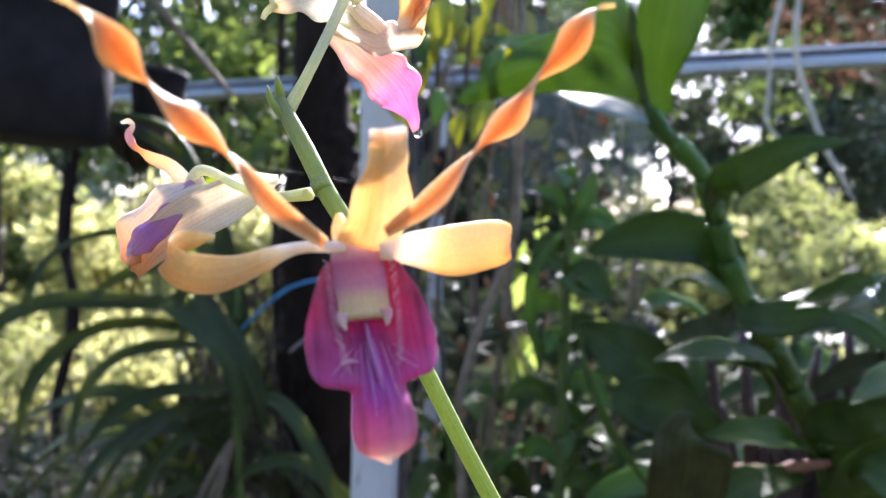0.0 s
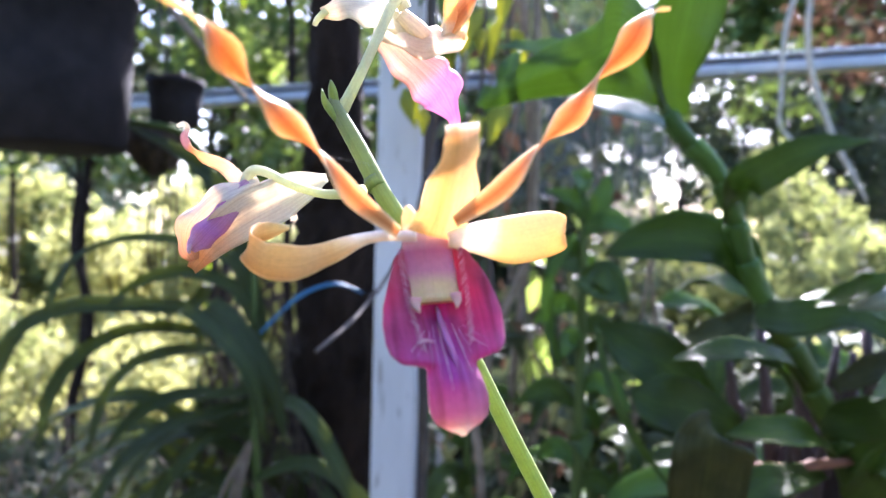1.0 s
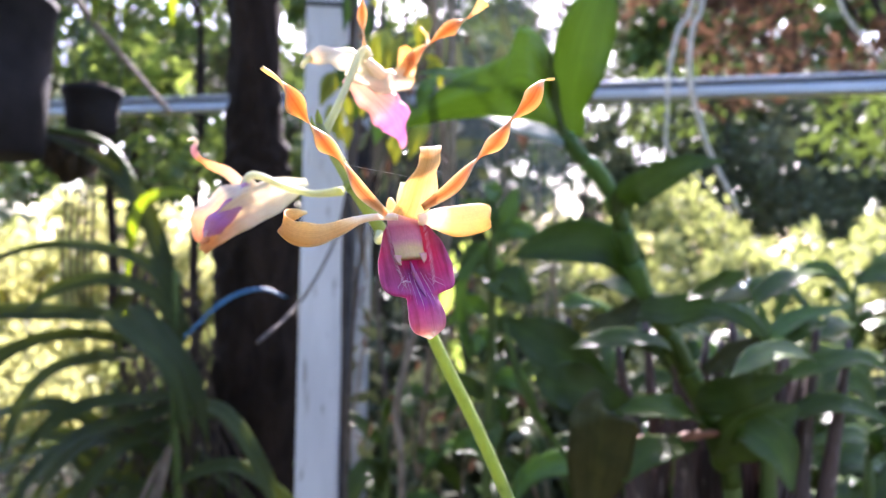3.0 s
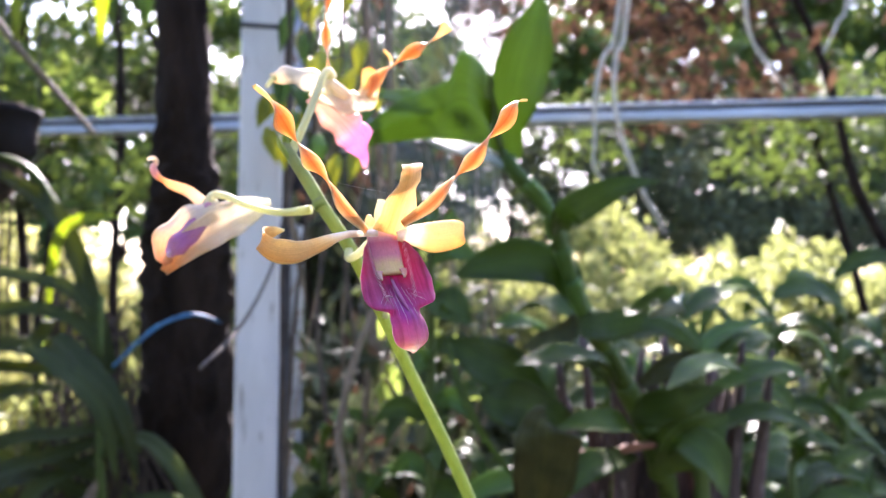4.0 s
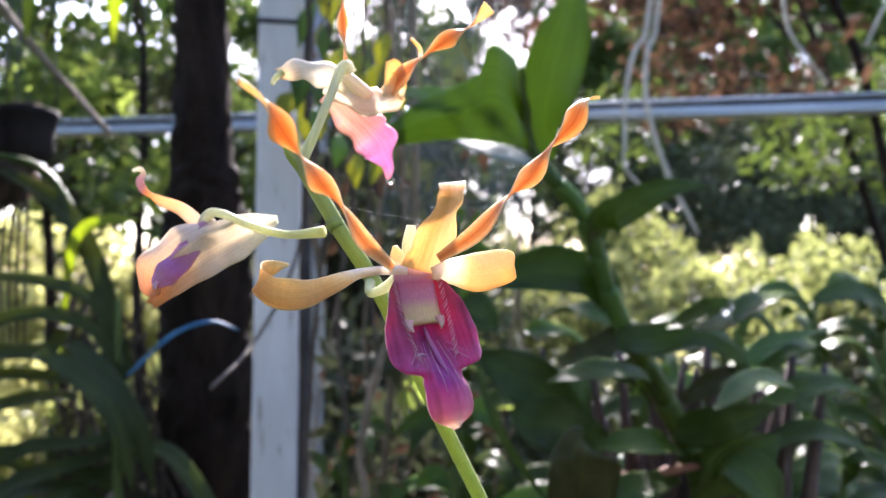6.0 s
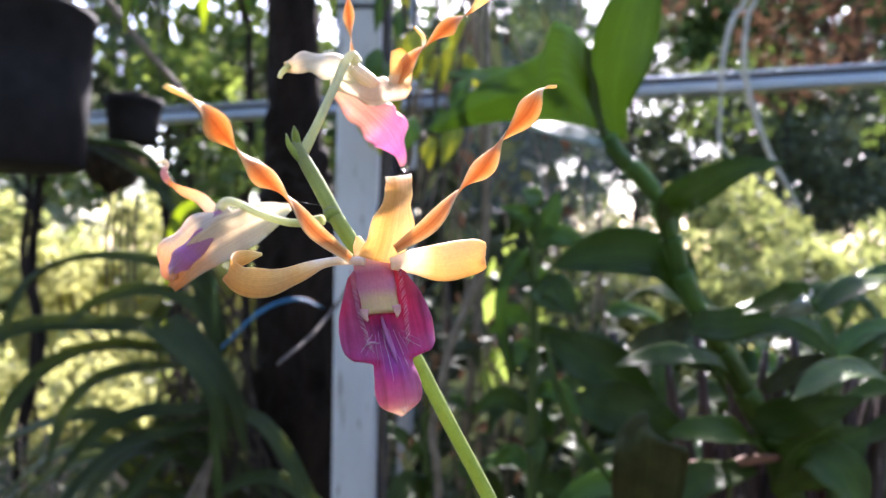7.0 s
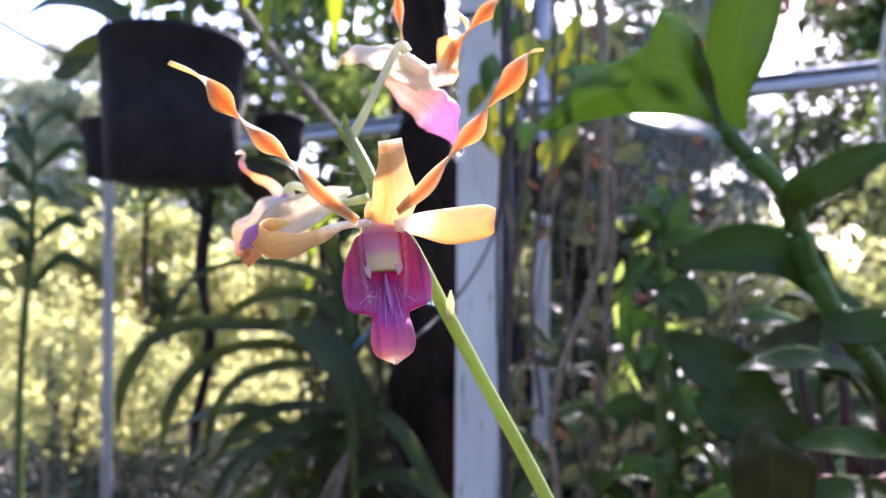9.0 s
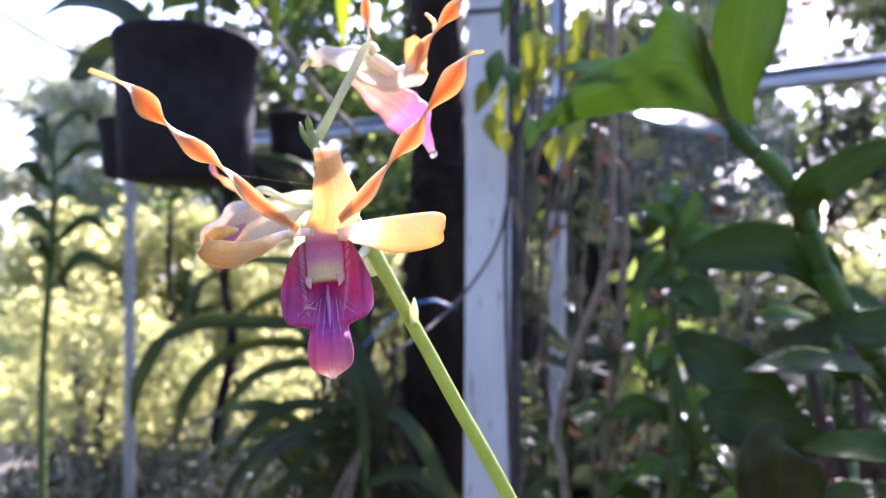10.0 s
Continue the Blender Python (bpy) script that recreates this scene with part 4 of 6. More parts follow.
cane_leaf([(0.0900, 0.410, 1.4420), (0.0666, 0.415, 1.4440), (0.0484, 0.420, 1.4465), (0.0300, 0.425, 1.4470)], [0.0150, 0.0160, 0.0120, 0.0020], (0.1, -0.8, 0.5), M_YOUNG)
cane_leaf([(0.1777, 0.4620, 1.4024), (0.1714, 0.4550, 1.4316), (0.1739, 0.4400, 1.4666), (0.1826, 0.4300, 1.5063), (0.1932, 0.4250, 1.5515)], [0.0148, 0.0283, 0.0496, 0.0432, 0.0028], (-0.2, -1, 0.1), M_YOUNG)
cane_leaf([(0.1610, 0.4480, 1.4059), (0.1479, 0.4300, 1.4309), (0.1385, 0.4050, 1.4478), (0.1322, 0.3850, 1.4634)], [0.0096, 0.0159, 0.0153, 0.0026], (0.75, -0.65, 0.0), M_LEAF)
cane_leaf([(0.2246, 0.4650, 1.3221), (0.2193, 0.4400, 1.3434), (0.2305, 0.4050, 1.3577), (0.2506, 0.3800, 1.3687), (0.2744, 0.3620, 1.3712)], [0.0227, 0.0312, 0.0276, 0.0179, 0.0016], (0.1, -0.95, 0.25), M_LEAF)
cane_leaf([(0.2506, 0.4780, 1.2674), (0.2250, 0.4750, 1.2960), (0.1906, 0.4770, 1.3051), (0.1536, 0.4800, 1.3011), (0.1253, 0.4830, 1.2910)], [0.0171, 0.0420, 0.0442, 0.0303, 0.0025], (0.05, -0.95, 0.30), M_LEAF)
cane_leaf([(0.1306, 0.4780, 1.2890), (0.1582, 0.4660, 1.2882), (0.1867, 0.4620, 1.2868), (0.2227, 0.4680, 1.2852)], [0.0015, 0.0069, 0.0069, 0.0020], (0.0, -0.35, 0.95), M_LEAF)
cane_leaf([(0.2451, 0.4700, 1.2446), (0.2669, 0.4500, 1.2444), (0.2968, 0.4350, 1.2494), (0.3257, 0.4300, 1.2388), (0.3552, 0.4300, 1.2190)], [0.0247, 0.0316, 0.0187, 0.0148, 0.0018], (0.0, -0.9, 0.35), M_LEAF)
cane_leaf([(0.2753, 0.4300, 1.2572), (0.2804, 0.4000, 1.2668), (0.2862, 0.3800, 1.2751), (0.2960, 0.3700, 1.2821)], [0.0056, 0.0176, 0.0170, 0.0042], (-0.35, -0.8, 0.45), M_LEAF)
# folded leaf half, its white gloss painted by the pale colour
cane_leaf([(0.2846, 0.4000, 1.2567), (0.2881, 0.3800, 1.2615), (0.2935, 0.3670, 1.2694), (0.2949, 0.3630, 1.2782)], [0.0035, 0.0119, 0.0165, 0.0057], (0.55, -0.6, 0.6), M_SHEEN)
cane_leaf([(0.2884, 0.4750, 1.1906), (0.2618, 0.4500, 1.2129), (0.2252, 0.4400, 1.2199), (0.1947, 0.4400, 1.2161), (0.1733, 0.4450, 1.2097)], [0.0129, 0.0201, 0.0226, 0.0188, 0.0024], (0.05, -0.6, 0.8), M_LEAF)
cane_leaf([(0.2554, 0.4850, 1.2544), (0.2309, 0.4800, 1.2322), (0.2108, 0.4800, 1.2256), (0.1946, 0.4850, 1.2215)], [0.0101, 0.0251, 0.0221, 0.0030], (0.0, -0.9, 0.4), M_OLD)
cane_leaf([(0.2160, 0.5000, 1.1631), (0.1879, 0.5000, 1.1913), (0.1572, 0.5150, 1.2100), (0.1263, 0.5280, 1.2266)], [0.0259, 0.0477, 0.0446, 0.0027], (-0.25, -0.9, 0.3), M_LEAF)
cane_leaf([(0.2344, 0.4700, 1.1497), (0.1936, 0.4550, 1.1675), (0.1614, 0.4500, 1.1765), (0.1432, 0.4550, 1.1832)], [0.0197, 0.0463, 0.0421, 0.0029], (-0.2, -0.9, 0.3), M_LEAF)
cane_leaf([(0.1990, 0.4600, 1.0631), (0.1947, 0.4300, 1.1110), (0.1920, 0.4100, 1.1460), (0.1928, 0.4060, 1.1600), (0.1957, 0.4100, 1.1625)], [0.0290, 0.0530, 0.0580, 0.0500, 0.0200], (-0.15, -0.95, 0.2), M_OLD)
cane_leaf([(0.3173, 0.4750, 1.1305), (0.2777, 0.4500, 1.1521), (0.2433, 0.4400, 1.1554), (0.2154, 0.4450, 1.1522)], [0.0109, 0.0267, 0.0282, 0.0028], (0.0, -0.6, 0.8), M_LEAF)
cane_leaf([(0.2895, 0.4680, 1.1137), (0.2627, 0.4550, 1.1194), (0.2339, 0.4550, 1.1174)], [0.0029, 0.0077, 0.0024], (0.0, -0.4, 0.9), M_LEAF)
cane_leaf([(0.1273, 0.5200, 1.2226), (0.1335, 0.5000, 1.1861), (0.1502, 0.4800, 1.1446), (0.1800, 0.4600, 1.1013)], [0.0027, 0.0083, 0.0080, 0.0024], (-0.7, -0.7, 0.2), M_LEAF)
cane_leaf([(0.2908, 0.3830, 1.1944), (0.3223, 0.4000, 1.2069), (0.3608, 0.4200, 1.2127), (0.4001, 0.4400, 1.2014)], [0.0017, 0.0210, 0.0227, 0.0066], (0.0, -0.6, 0.8), M_LEAF)
cane_leaf([(0.3033, 0.4750, 1.1558), (0.3161, 0.4500, 1.1653), (0.3297, 0.4200, 1.1778), (0.3624, 0.4100, 1.1909)], [0.0161, 0.0344, 0.0300, 0.0030], (0.0, -0.95, 0.25), M_LEAF)
cane_leaf([(0.2778, 0.4700, 1.1812), (0.2519, 0.4500, 1.2079), (0.2193, 0.4500, 1.2161), (0.1838, 0.4550, 1.2111)], [0.0106, 0.0205, 0.0223, 0.0025], (0.0, -0.5, 0.85), M_LEAF)
cane_leaf([(0.3210, 0.4700, 1.1269), (0.3386, 0.4400, 1.1383), (0.3543, 0.4200, 1.1222), (0.3641, 0.4100, 1.0901)], [0.0139, 0.0372, 0.0382, 0.0040], (0.1, -0.9, 0.3), M_LEAF)
cane_leaf([(0.3035, 0.4700, 1.1171), (0.2635, 0.4400, 1.1215), (0.2349, 0.4300, 1.1157), (0.2153, 0.4200, 1.0959)], [0.0107, 0.0252, 0.0265, 0.0038], (-0.1, -0.7, 0.6), M_LEAF)
cane_leaf([(0.3253, 0.5000, 1.1808), (0.3506, 0.4900, 1.1983), (0.3786, 0.4900, 1.2034), (0.4051, 0.4950, 1.2080)], [0.0112, 0.0246, 0.0248, 0.0034], (0.0, -0.8, 0.5), M_OLD)
cane_leaf([(0.3244, 0.4700, 1.0987), (0.3389, 0.4500, 1.1239), (0.3620, 0.4400, 1.1455), (0.3854, 0.4400, 1.1595)], [0.0147, 0.0380, 0.0365, 0.0037], (0.1, -0.9, 0.3), M_LEAF)

# withered old canes in dry sheaths behind the leaves
ro = np.random.RandomState(17)
for i in range(38):
    x, y, top = ro.uniform(0.215, 0.48), ro.uniform(0.50, 0.58), ro.uniform(1.14, 1.235)
    dx = ro.uniform(-0.04, 0.04)
    part("old_cane", tube([(0.34 + (x - 0.34) * 0.3, 0.52, 0.0), (x - dx, y, 0.7), (x, y, 1.0), (x + dx, y - 0.01, top)], [0.006, 0.009, 0.010, 0.003], 26, 7, 0.10, i), M_SHEATH, cane, "withered cane in a papery brown sheath")

# a young shoot with a fan of lit leaves beside the big cane
fan = thing("cane_orchid", (0.400, 0.50, 0.0), "young cane orchid shoot with a fan of light green leaves", "orchid plant", "leafy canes")
part("cane", tube([(0.400, 0.50, 0.0), (0.398, 0.50, 0.7), (0.390, 0.495, 1.08), (0.3805, 0.49, 1.212)], [0.009, 0.009, 0.008, 0.005], 30, 10, 0.02), M_CANE, fan)


def fan_leaf(i, mid, w):
    part("leaf", ribbon(mid, w, face=(0.1, -0.6, 0.8), cup=0.18, n=18, m=6, thick=0.001, wave=0.06, waves=2, seed=40 + i), M_YOUNG if i in (2, 4) else M_LEAF, fan)


fan_leaf(0, [(0.3805, 0.490, 1.209), (0.3663, 0.490, 1.228), (0.3417, 0.490, 1.2363), (0.3003, 0.480, 1.2293)], [0.008, 0.016, 0.018, 0.002])
fan_leaf(1, [(0.3805, 0.490, 1.212), (0.3740, 0.488, 1.230), (0.3452, 0.480, 1.2463), (0.3100, 0.470, 1.2552)], [0.008, 0.016, 0.014, 0.002])
fan_leaf(2, [(0.3810, 0.490, 1.208), (0.4000, 0.495, 1.2240), (0.4269, 0.500, 1.2371), (0.4876, 0.510, 1.2485)], [0.008, 0.020, 0.018, 0.002])
fan_leaf(3, [(0.3815, 0.490, 1.200), (0.4135, 0.490, 1.2198), (0.4300, 0.484, 1.2290), (0.4419, 0.480, 1.2316)], [0.008, 0.020, 0.016, 0.002])
fan_leaf(4, [(0.3805, 0.490, 1.210), (0.3800, 0.494, 1.2260), (0.3790, 0.496, 1.2400), (0.3770, 0.496, 1.2520)], [0.008, 0.016, 0.012, 0.002])
fan_leaf(5, [(0.390, 0.490, 1.170), (0.430, 0.480, 1.190), (0.470, 0.475, 1.198), (0.506, 0.475, 1.186)], [0.008, 0.024, 0.022, 0.002])
fan_leaf(6, [(0.392, 0.492, 1.130), (0.440, 0.485, 1.150), (0.480, 0.480, 1.146), (0.515, 0.480, 1.120)], [0.008, 0.026, 0.024, 0.002])
stick = thing("stick", (0.239, 0.478, 1.1225), "short reddish stick caught among the leaves", "stick")
part("bark", tube([(0.2392, 0.462, 1.1225), (0.2789, 0.462, 1.1226), (0.2939, 0.464, 1.1256), (0.3300, 0.468, 1.1282)], [0.0035, 0.0045, 0.0045, 0.0035], 16, 8, 0.12), M_STICK, stick)
low = thing("small_orchid", (0.56, 0.58, 0.0), "low orchid with narrow pointed green leaves", "orchid plant", "leafy canes")
part("cane", tube([(0.56, 0.58, 0.0), (0.56, 0.58, 0.6), (0.555, 0.575, 1.08)], [0.008, 0.008, 0.005], 20, 8, 0.02), M_CANE, low)
for i, mid in enumerate(([(0.556, 0.575, 1.07), (0.540, 0.560, 1.098), (0.5087, 0.550, 1.1032), (0.4557, 0.550, 1.0932)], [(0.556, 0.575, 1.075), (0.560, 0.560, 1.100), (0.5778, 0.550, 1.1034), (0.600, 0.550, 1.095)],
                         [(0.6928, 0.580, 1.06), (0.6657, 0.580, 1.083), (0.629, 0.570, 1.0804), (0.6056, 0.570, 1.0684)], [(0.6928, 0.580, 1.07), (0.6464, 0.580, 1.1072), (0.6300, 0.580, 1.124), (0.6118, 0.580, 1.1404)],
                         [(0.556, 0.575, 1.02), (0.596, 0.590, 1.050), (0.632, 0.600, 1.052), (0.674, 0.600, 1.04)], [(0.556, 0.575, 1.00), (0.600, 0.570, 1.030), (0.640, 0.560, 1.030), (0.670, 0.560, 1.010)])):
    part("leaf", ribbon(mid, [0.008, 0.024, 0.022, 0.002], face=(0.0, -0.6, 0.8), cup=0.18, n=16, m=6, thick=0.001, seed=60 + i), M_LEAF, low)

# ---- leafy canes beside and behind ----
def leafy_cane(x, y, top, count, low, reach, width, seed, label, lean=0.0):
    rng = np.random.RandomState(seed)
    ob = thing("cane_orchid", (x, y, 0.0), label, "orchid plant", "leafy canes")
    part("cane", tube([(x, y, 0.0), (x + lean * 0.3, y, top * 0.5), (x + lean * 0.7, y, top * 0.8), (x + lean, y, top)], [0.009, 0.009, 0.008, 0.004], 30, 10, 0.02), M_CANE, ob)
    for i in range(count):
        z = low + (top - low) * i / (count - 1)
        cx = x + lean * (z / top) ** 1.3
        g = 2.4 * i + rng.uniform(-0.5, 0.5)
        dx, dy, ln = math.cos(g), 0.7 * math.sin(g), reach * rng.uniform(0.75, 1.2)
        up, sag = rng.uniform(0.15, 0.55), rng.uniform(-0.5, 0.25)
        mid = [(cx, y, z), (cx + dx * ln * 0.35, y + dy * ln * 0.35, z + ln * up * 0.6), (cx + dx * ln * 0.75, y + dy * ln * 0.75, z + ln * (up * 0.6 + sag * 0.3)), (cx + dx * ln, y + dy * ln, z + ln * sag)]
        w = width * rng.uniform(0.8, 1.2)
        part("leaf", ribbon(mid, [w * 0.4, w, w * 0.85, 0.004], face=(0.15 * dx, -0.55 + 0.3 * rng.uniform(-1, 1), 0.8), turns=(0, rng.uniform(-20, 20), rng.uniform(-30, 30), 0), cup=0.18, n=16, m=6, thick=0.0012, wave=0.05, seed=i), M_YOUNG if rng.uniform() < 0.15 else M_LEAF, ob)
    return ob


leafy_cane(0.52, 0.66, 1.24, 14, 0.80, 0.13, 0.040, 61, "leafy cane orchid with glossy dark leaves", -0.06)
leafy_cane(0.75, 0.95, 1.26, 14, 0.80, 0.15, 0.044, 62, "tall leafy cane orchid in shade", 0.05)
leafy_cane(0.24, 0.62, 1.10, 12, 0.76, 0.11, 0.038, 63, "short leafy cane orchid with dark leaves", 0.03)
leafy_cane(0.05, 0.90, 1.06, 12, 0.72, 0.12, 0.034, 64, "short leafy cane orchid in deep shade", -0.04)
leafy_cane(0.32, 0.78, 1.20, 18, 0.78, 0.13, 0.044, 66, "leafy cane orchid with dark leaves in shade", 0.02)
leafy_cane(0.46, 0.86, 1.22, 18, 0.78, 0.14, 0.046, 67, "leafy cane orchid with dark leaves in shade", -0.03)
leafy_cane(0.62, 0.82, 1.20, 18, 0.78, 0.14, 0.044, 68, "leafy cane orchid with dark leaves in shade", 0.03)
leafy_cane(0.20, 0.86, 1.14, 16, 0.74, 0.12, 0.040, 69, "leafy cane orchid with dark leaves in shade", -0.02)
leafy_cane(1.10, 1.10, 1.30, 14, 0.85, 0.15, 0.044, 65, "tall leafy cane orchid in shade", -0.05)

cane2 = thing("cane_orchid", (0.15, 0.78, 0.0), "slender cane orchid with narrow bright green leaves", "orchid plant", "leafy canes")
part("cane", tube([(0.15, 0.78, 0.0), (0.15, 0.78, 0.6), (0.152, 0.77, 1.1), (0.150, 0.76, 1.38)], [0.008, 0.008, 0.007, 0.004], 30, 10, 0.02), M_CANE, cane2)
rl = np.random.RandomState(11)
for i in range(16):
    z = 1.00 + 0.024 * i
    g = i * 2.4
    dx, dy = math.cos(g), 0.6 * math.sin(g)
    ln = rl.uniform(0.05, 0.08)
    lift = rl.uniform(-0.6, 0.6)
    mid = [(0.15, 0.77, z), (0.15 + dx * ln * 0.5, 0.77 + dy * ln * 0.5, z + ln * (0.2 + 0.2 * lift)), (0.15 + dx * ln, 0.77 + dy * ln, z + ln * 0.4 * lift - 0.01)]
    part("leaf", ribbon(mid, [0.008, 0.030, 0.003], face=(0.2 * dx, -0.95, 0.25), cup=0.15, n=12, m=6, thick=0.001, seed=i), M_YOUNG if i % 2 else M_LEAF, cane2)
part("leaf", ribbon([(0.140, 0.75, 1.31), (0.108, 0.74, 1.26), (0.108, 0.74, 1.20), (0.122, 0.74, 1.15)], [0.006, 0.015, 0.014, 0.003], cup=0.2, n=18, m=6, thick=0.001), M_YOUNG, cane2, "yellowing hanging leaf")

for mid, w, mat in (
        ([(0.1500, 0.762, 1.262), (0.1560, 0.750, 1.2600), (0.1790, 0.742, 1.2480), (0.2000, 0.738, 1.2300)], [0.010, 0.046, 0.050, 0.006], M_LEAF),
        ([(0.1500, 0.765, 1.270), (0.1400, 0.755, 1.2720), (0.1220, 0.750, 1.2760), (0.1030, 0.748, 1.2810)], [0.008, 0.020, 0.020, 0.003], M_LEAF),
        ([(0.1500, 0.760, 1.325), (0.1466, 0.755, 1.3448), (0.1300, 0.760, 1.3560), (0.1038, 0.765, 1.3637)], [0.008, 0.024, 0.022, 0.003], M_YOUNG),
        ([(0.1500, 0.760, 1.320), (0.1640, 0.755, 1.3420), (0.1740, 0.760, 1.3640), (0.1800, 0.765, 1.3850)], [0.008, 0.026, 0.022, 0.003], M_YOUNG),
        ([(0.1500, 0.760, 1.310), (0.1700, 0.752, 1.3260), (0.1880, 0.752, 1.3240), (0.2060, 0.755, 1.3140)], [0.008, 0.026, 0.022, 0.003], M_YOUNG)):
    part("leaf", ribbon(mid, w, face=(0.05, -0.9, 0.4), cup=0.15, n=18, m=6, thick=0.001, wave=0.05, seed=3), mat, cane2)

# ---- strap-leaved orchid hanging at the trunk ----
VB = (-0.31, 0.95)
strap = thing("strap_leaf_orchid", (VB[0], VB[1], 0.80), "hanging orchid with long arching strap leaves", "orchid plant")
part("stem", tube([(VB[0] + 0.02, VB[1], 0.80), (VB[0], VB[1], 1.0), (VB[0] - 0.005, VB[1], 1.26)], [0.007, 0.007, 0.005], 20, 10, 0.05), M_CANE, strap)
rs = np.random.RandomState(21)
ARCS = [
    [(-0.2992, 0.9500, 1.1524), (-0.3369, 0.9500, 1.2475), (-0.4030, 0.9300, 1.2839), (-0.4856, 0.9000, 1.2885), (-0.5459, 0.8800, 1.2632), (-0.5687, 0.8600, 1.2158), (-0.5760, 0.8500, 1.1616)],
    [(-0.2991, 0.9500, 1.1437), (-0.3375, 0.9400, 1.2135), (-0.4010, 0.9200, 1.2410), (-0.4602, 0.9000, 1.2294), (-0.5106, 0.8800, 1.1926)],
    [(-0.3658, 0.9500, 1.1680), (-0.4853, 0.9200, 1.1933), (-0.5678, 0.8900, 1.1909), (-0.6221, 0.8700, 1.1581), (-0.6470, 0.8500, 1.0995), (-0.6525, 0.8400, 1.0397)],
    [(-0.3655, 0.9500, 1.1450), (-0.4403, 0.9300, 1.1569), (-0.5041, 0.9100, 1.1481), (-0.5545, 0.8900, 1.1147), (-0.5860, 0.8800, 1.0612), (-0.5962, 0.8700, 0.9917)],
    [(-0.3652, 0.9500, 1.1221), (-0.4251, 0.9300, 1.1209), (-0.4769, 0.9100, 1.1038), (-0.5086, 0.8900, 1.0584), (-0.5289, 0.8800, 0.9842)],
    [(-0.3066, 0.9600, 1.0633), (-0.3477, 0.9400, 1.0567), (-0.4163, 0.9200, 1.0570), (-0.4691, 0.9000, 1.0327), (-0.5148, 0.8800, 0.9726)],
    [(-0.3019, 0.9600, 1.0458), (-0.3609, 0.9300, 1.0306), (-0.4281, 0.9000, 1.0124), (-0.4820, 0.8700, 0.9598), (-0.5174, 0.8500, 0.8798)],
    [(-0.3061, 0.9700, 1.0259), (-0.3415, 0.9500, 1.0042), (-0.3818, 0.9200, 0.9864), (-0.4266, 0.9000, 0.9256), (-0.4451, 0.8800, 0.8515)],
    [(-0.3841, 0.9500, 1.2227), (-0.3984, 0.9200, 1.1905), (-0.4655, 0.8800, 1.1928), (-0.5359, 0.8500, 1.1925), (-0.5931, 0.8200, 1.1614)],
    [(-0.3618, 0.9000, 1.2035), (-0.3181, 0.8800, 1.1691), (-0.2738, 0.8600, 1.1161), (-0.2478, 0.8500, 1.0389)],
    [(-0.3948, 0.8800, 1.1925), (-0.3393, 0.8600, 1.1632), (-0.2852, 0.8400, 1.1116), (-0.2578, 0.8300, 1.0206)],
    [(-0.3019, 0.9600, 1.1511), (-0.3483, 0.9700, 1.2997), (-0.3925, 0.9800, 1.3793), (-0.4585, 1.0000, 1.4295), (-0.5715, 1.0200, 1.4820)],
    [(-0.3479, 0.9000, 1.1678), (-0.3069, 0.8800, 1.1471), (-0.2625, 0.8600, 1.0976), (-0.2376, 0.8500, 1.0189)],
    [(-0.3828, 0.9200, 1.1889), (-0.3340, 0.9000, 1.1675), (-0.2922, 0.8800, 1.1170), (-0.2707, 0.8600, 1.0251)],
]
for i, mid in enumerate(ARCS):
    w = rs.uniform(0.85, 1.15)
    widths = [0.018 * w] + [0.027 * w] * (len(mid) - 3) + [0.024 * w, 0.005]
    right = mid[-1][0] > mid[0][0]
    part("leaf", ribbon(mid, widths, face=(0.4, -0.7, 0.5) if right else (0, rs.uniform(-0.8, -0.4), 0.8), turns=(0, rs.uniform(-10, 10), rs.uniform(-25, 25), 0), cup=0.22, n=26, m=4, thick=0.0014, seed=i), M_STRAP, strap)
for i in range(9):
    z = 1.02 - 0.03 * i
    side = -1 if i % 3 else 1
    ln, drop, yy = rs.uniform(0.16, 0.34), rs.uniform(0.10, 0.30), rs.uniform(-0.14, 0.10)
    mid = [(VB[0], VB[1], z), (VB[0] + side * ln * 0.35, VB[1] + yy * 0.4, z + 0.03), (VB[0] + side * ln * 0.75, VB[1] + yy * 0.8, z - drop * 0.3), (VB[0] + side * ln, VB[1] + yy, z - drop)]
    part("leaf", ribbon(mid, [0.018, 0.026, 0.023, 0.005], face=(0.2 * side, -0.6, 0.7), cup=0.22, n=22, m=4, thick=0.0014, seed=20 + i), M_STRAP, strap)
for i in range(5):
    x = VB[0] + rs.uniform(-0.12, 0.05)
    part("air_root", tube([(VB[0], VB[1], 1.0), (x * 0.5 + VB[0] * 0.5, VB[1] - 0.03, 0.9), (x, VB[1] - 0.04, 0.75), (x + rs.uniform(-0.04, 0.04), VB[1] - 0.03, 0.55)], [0.003, 0.003, 0.003, 0.002], 18, 6), M_TWIG, strap)

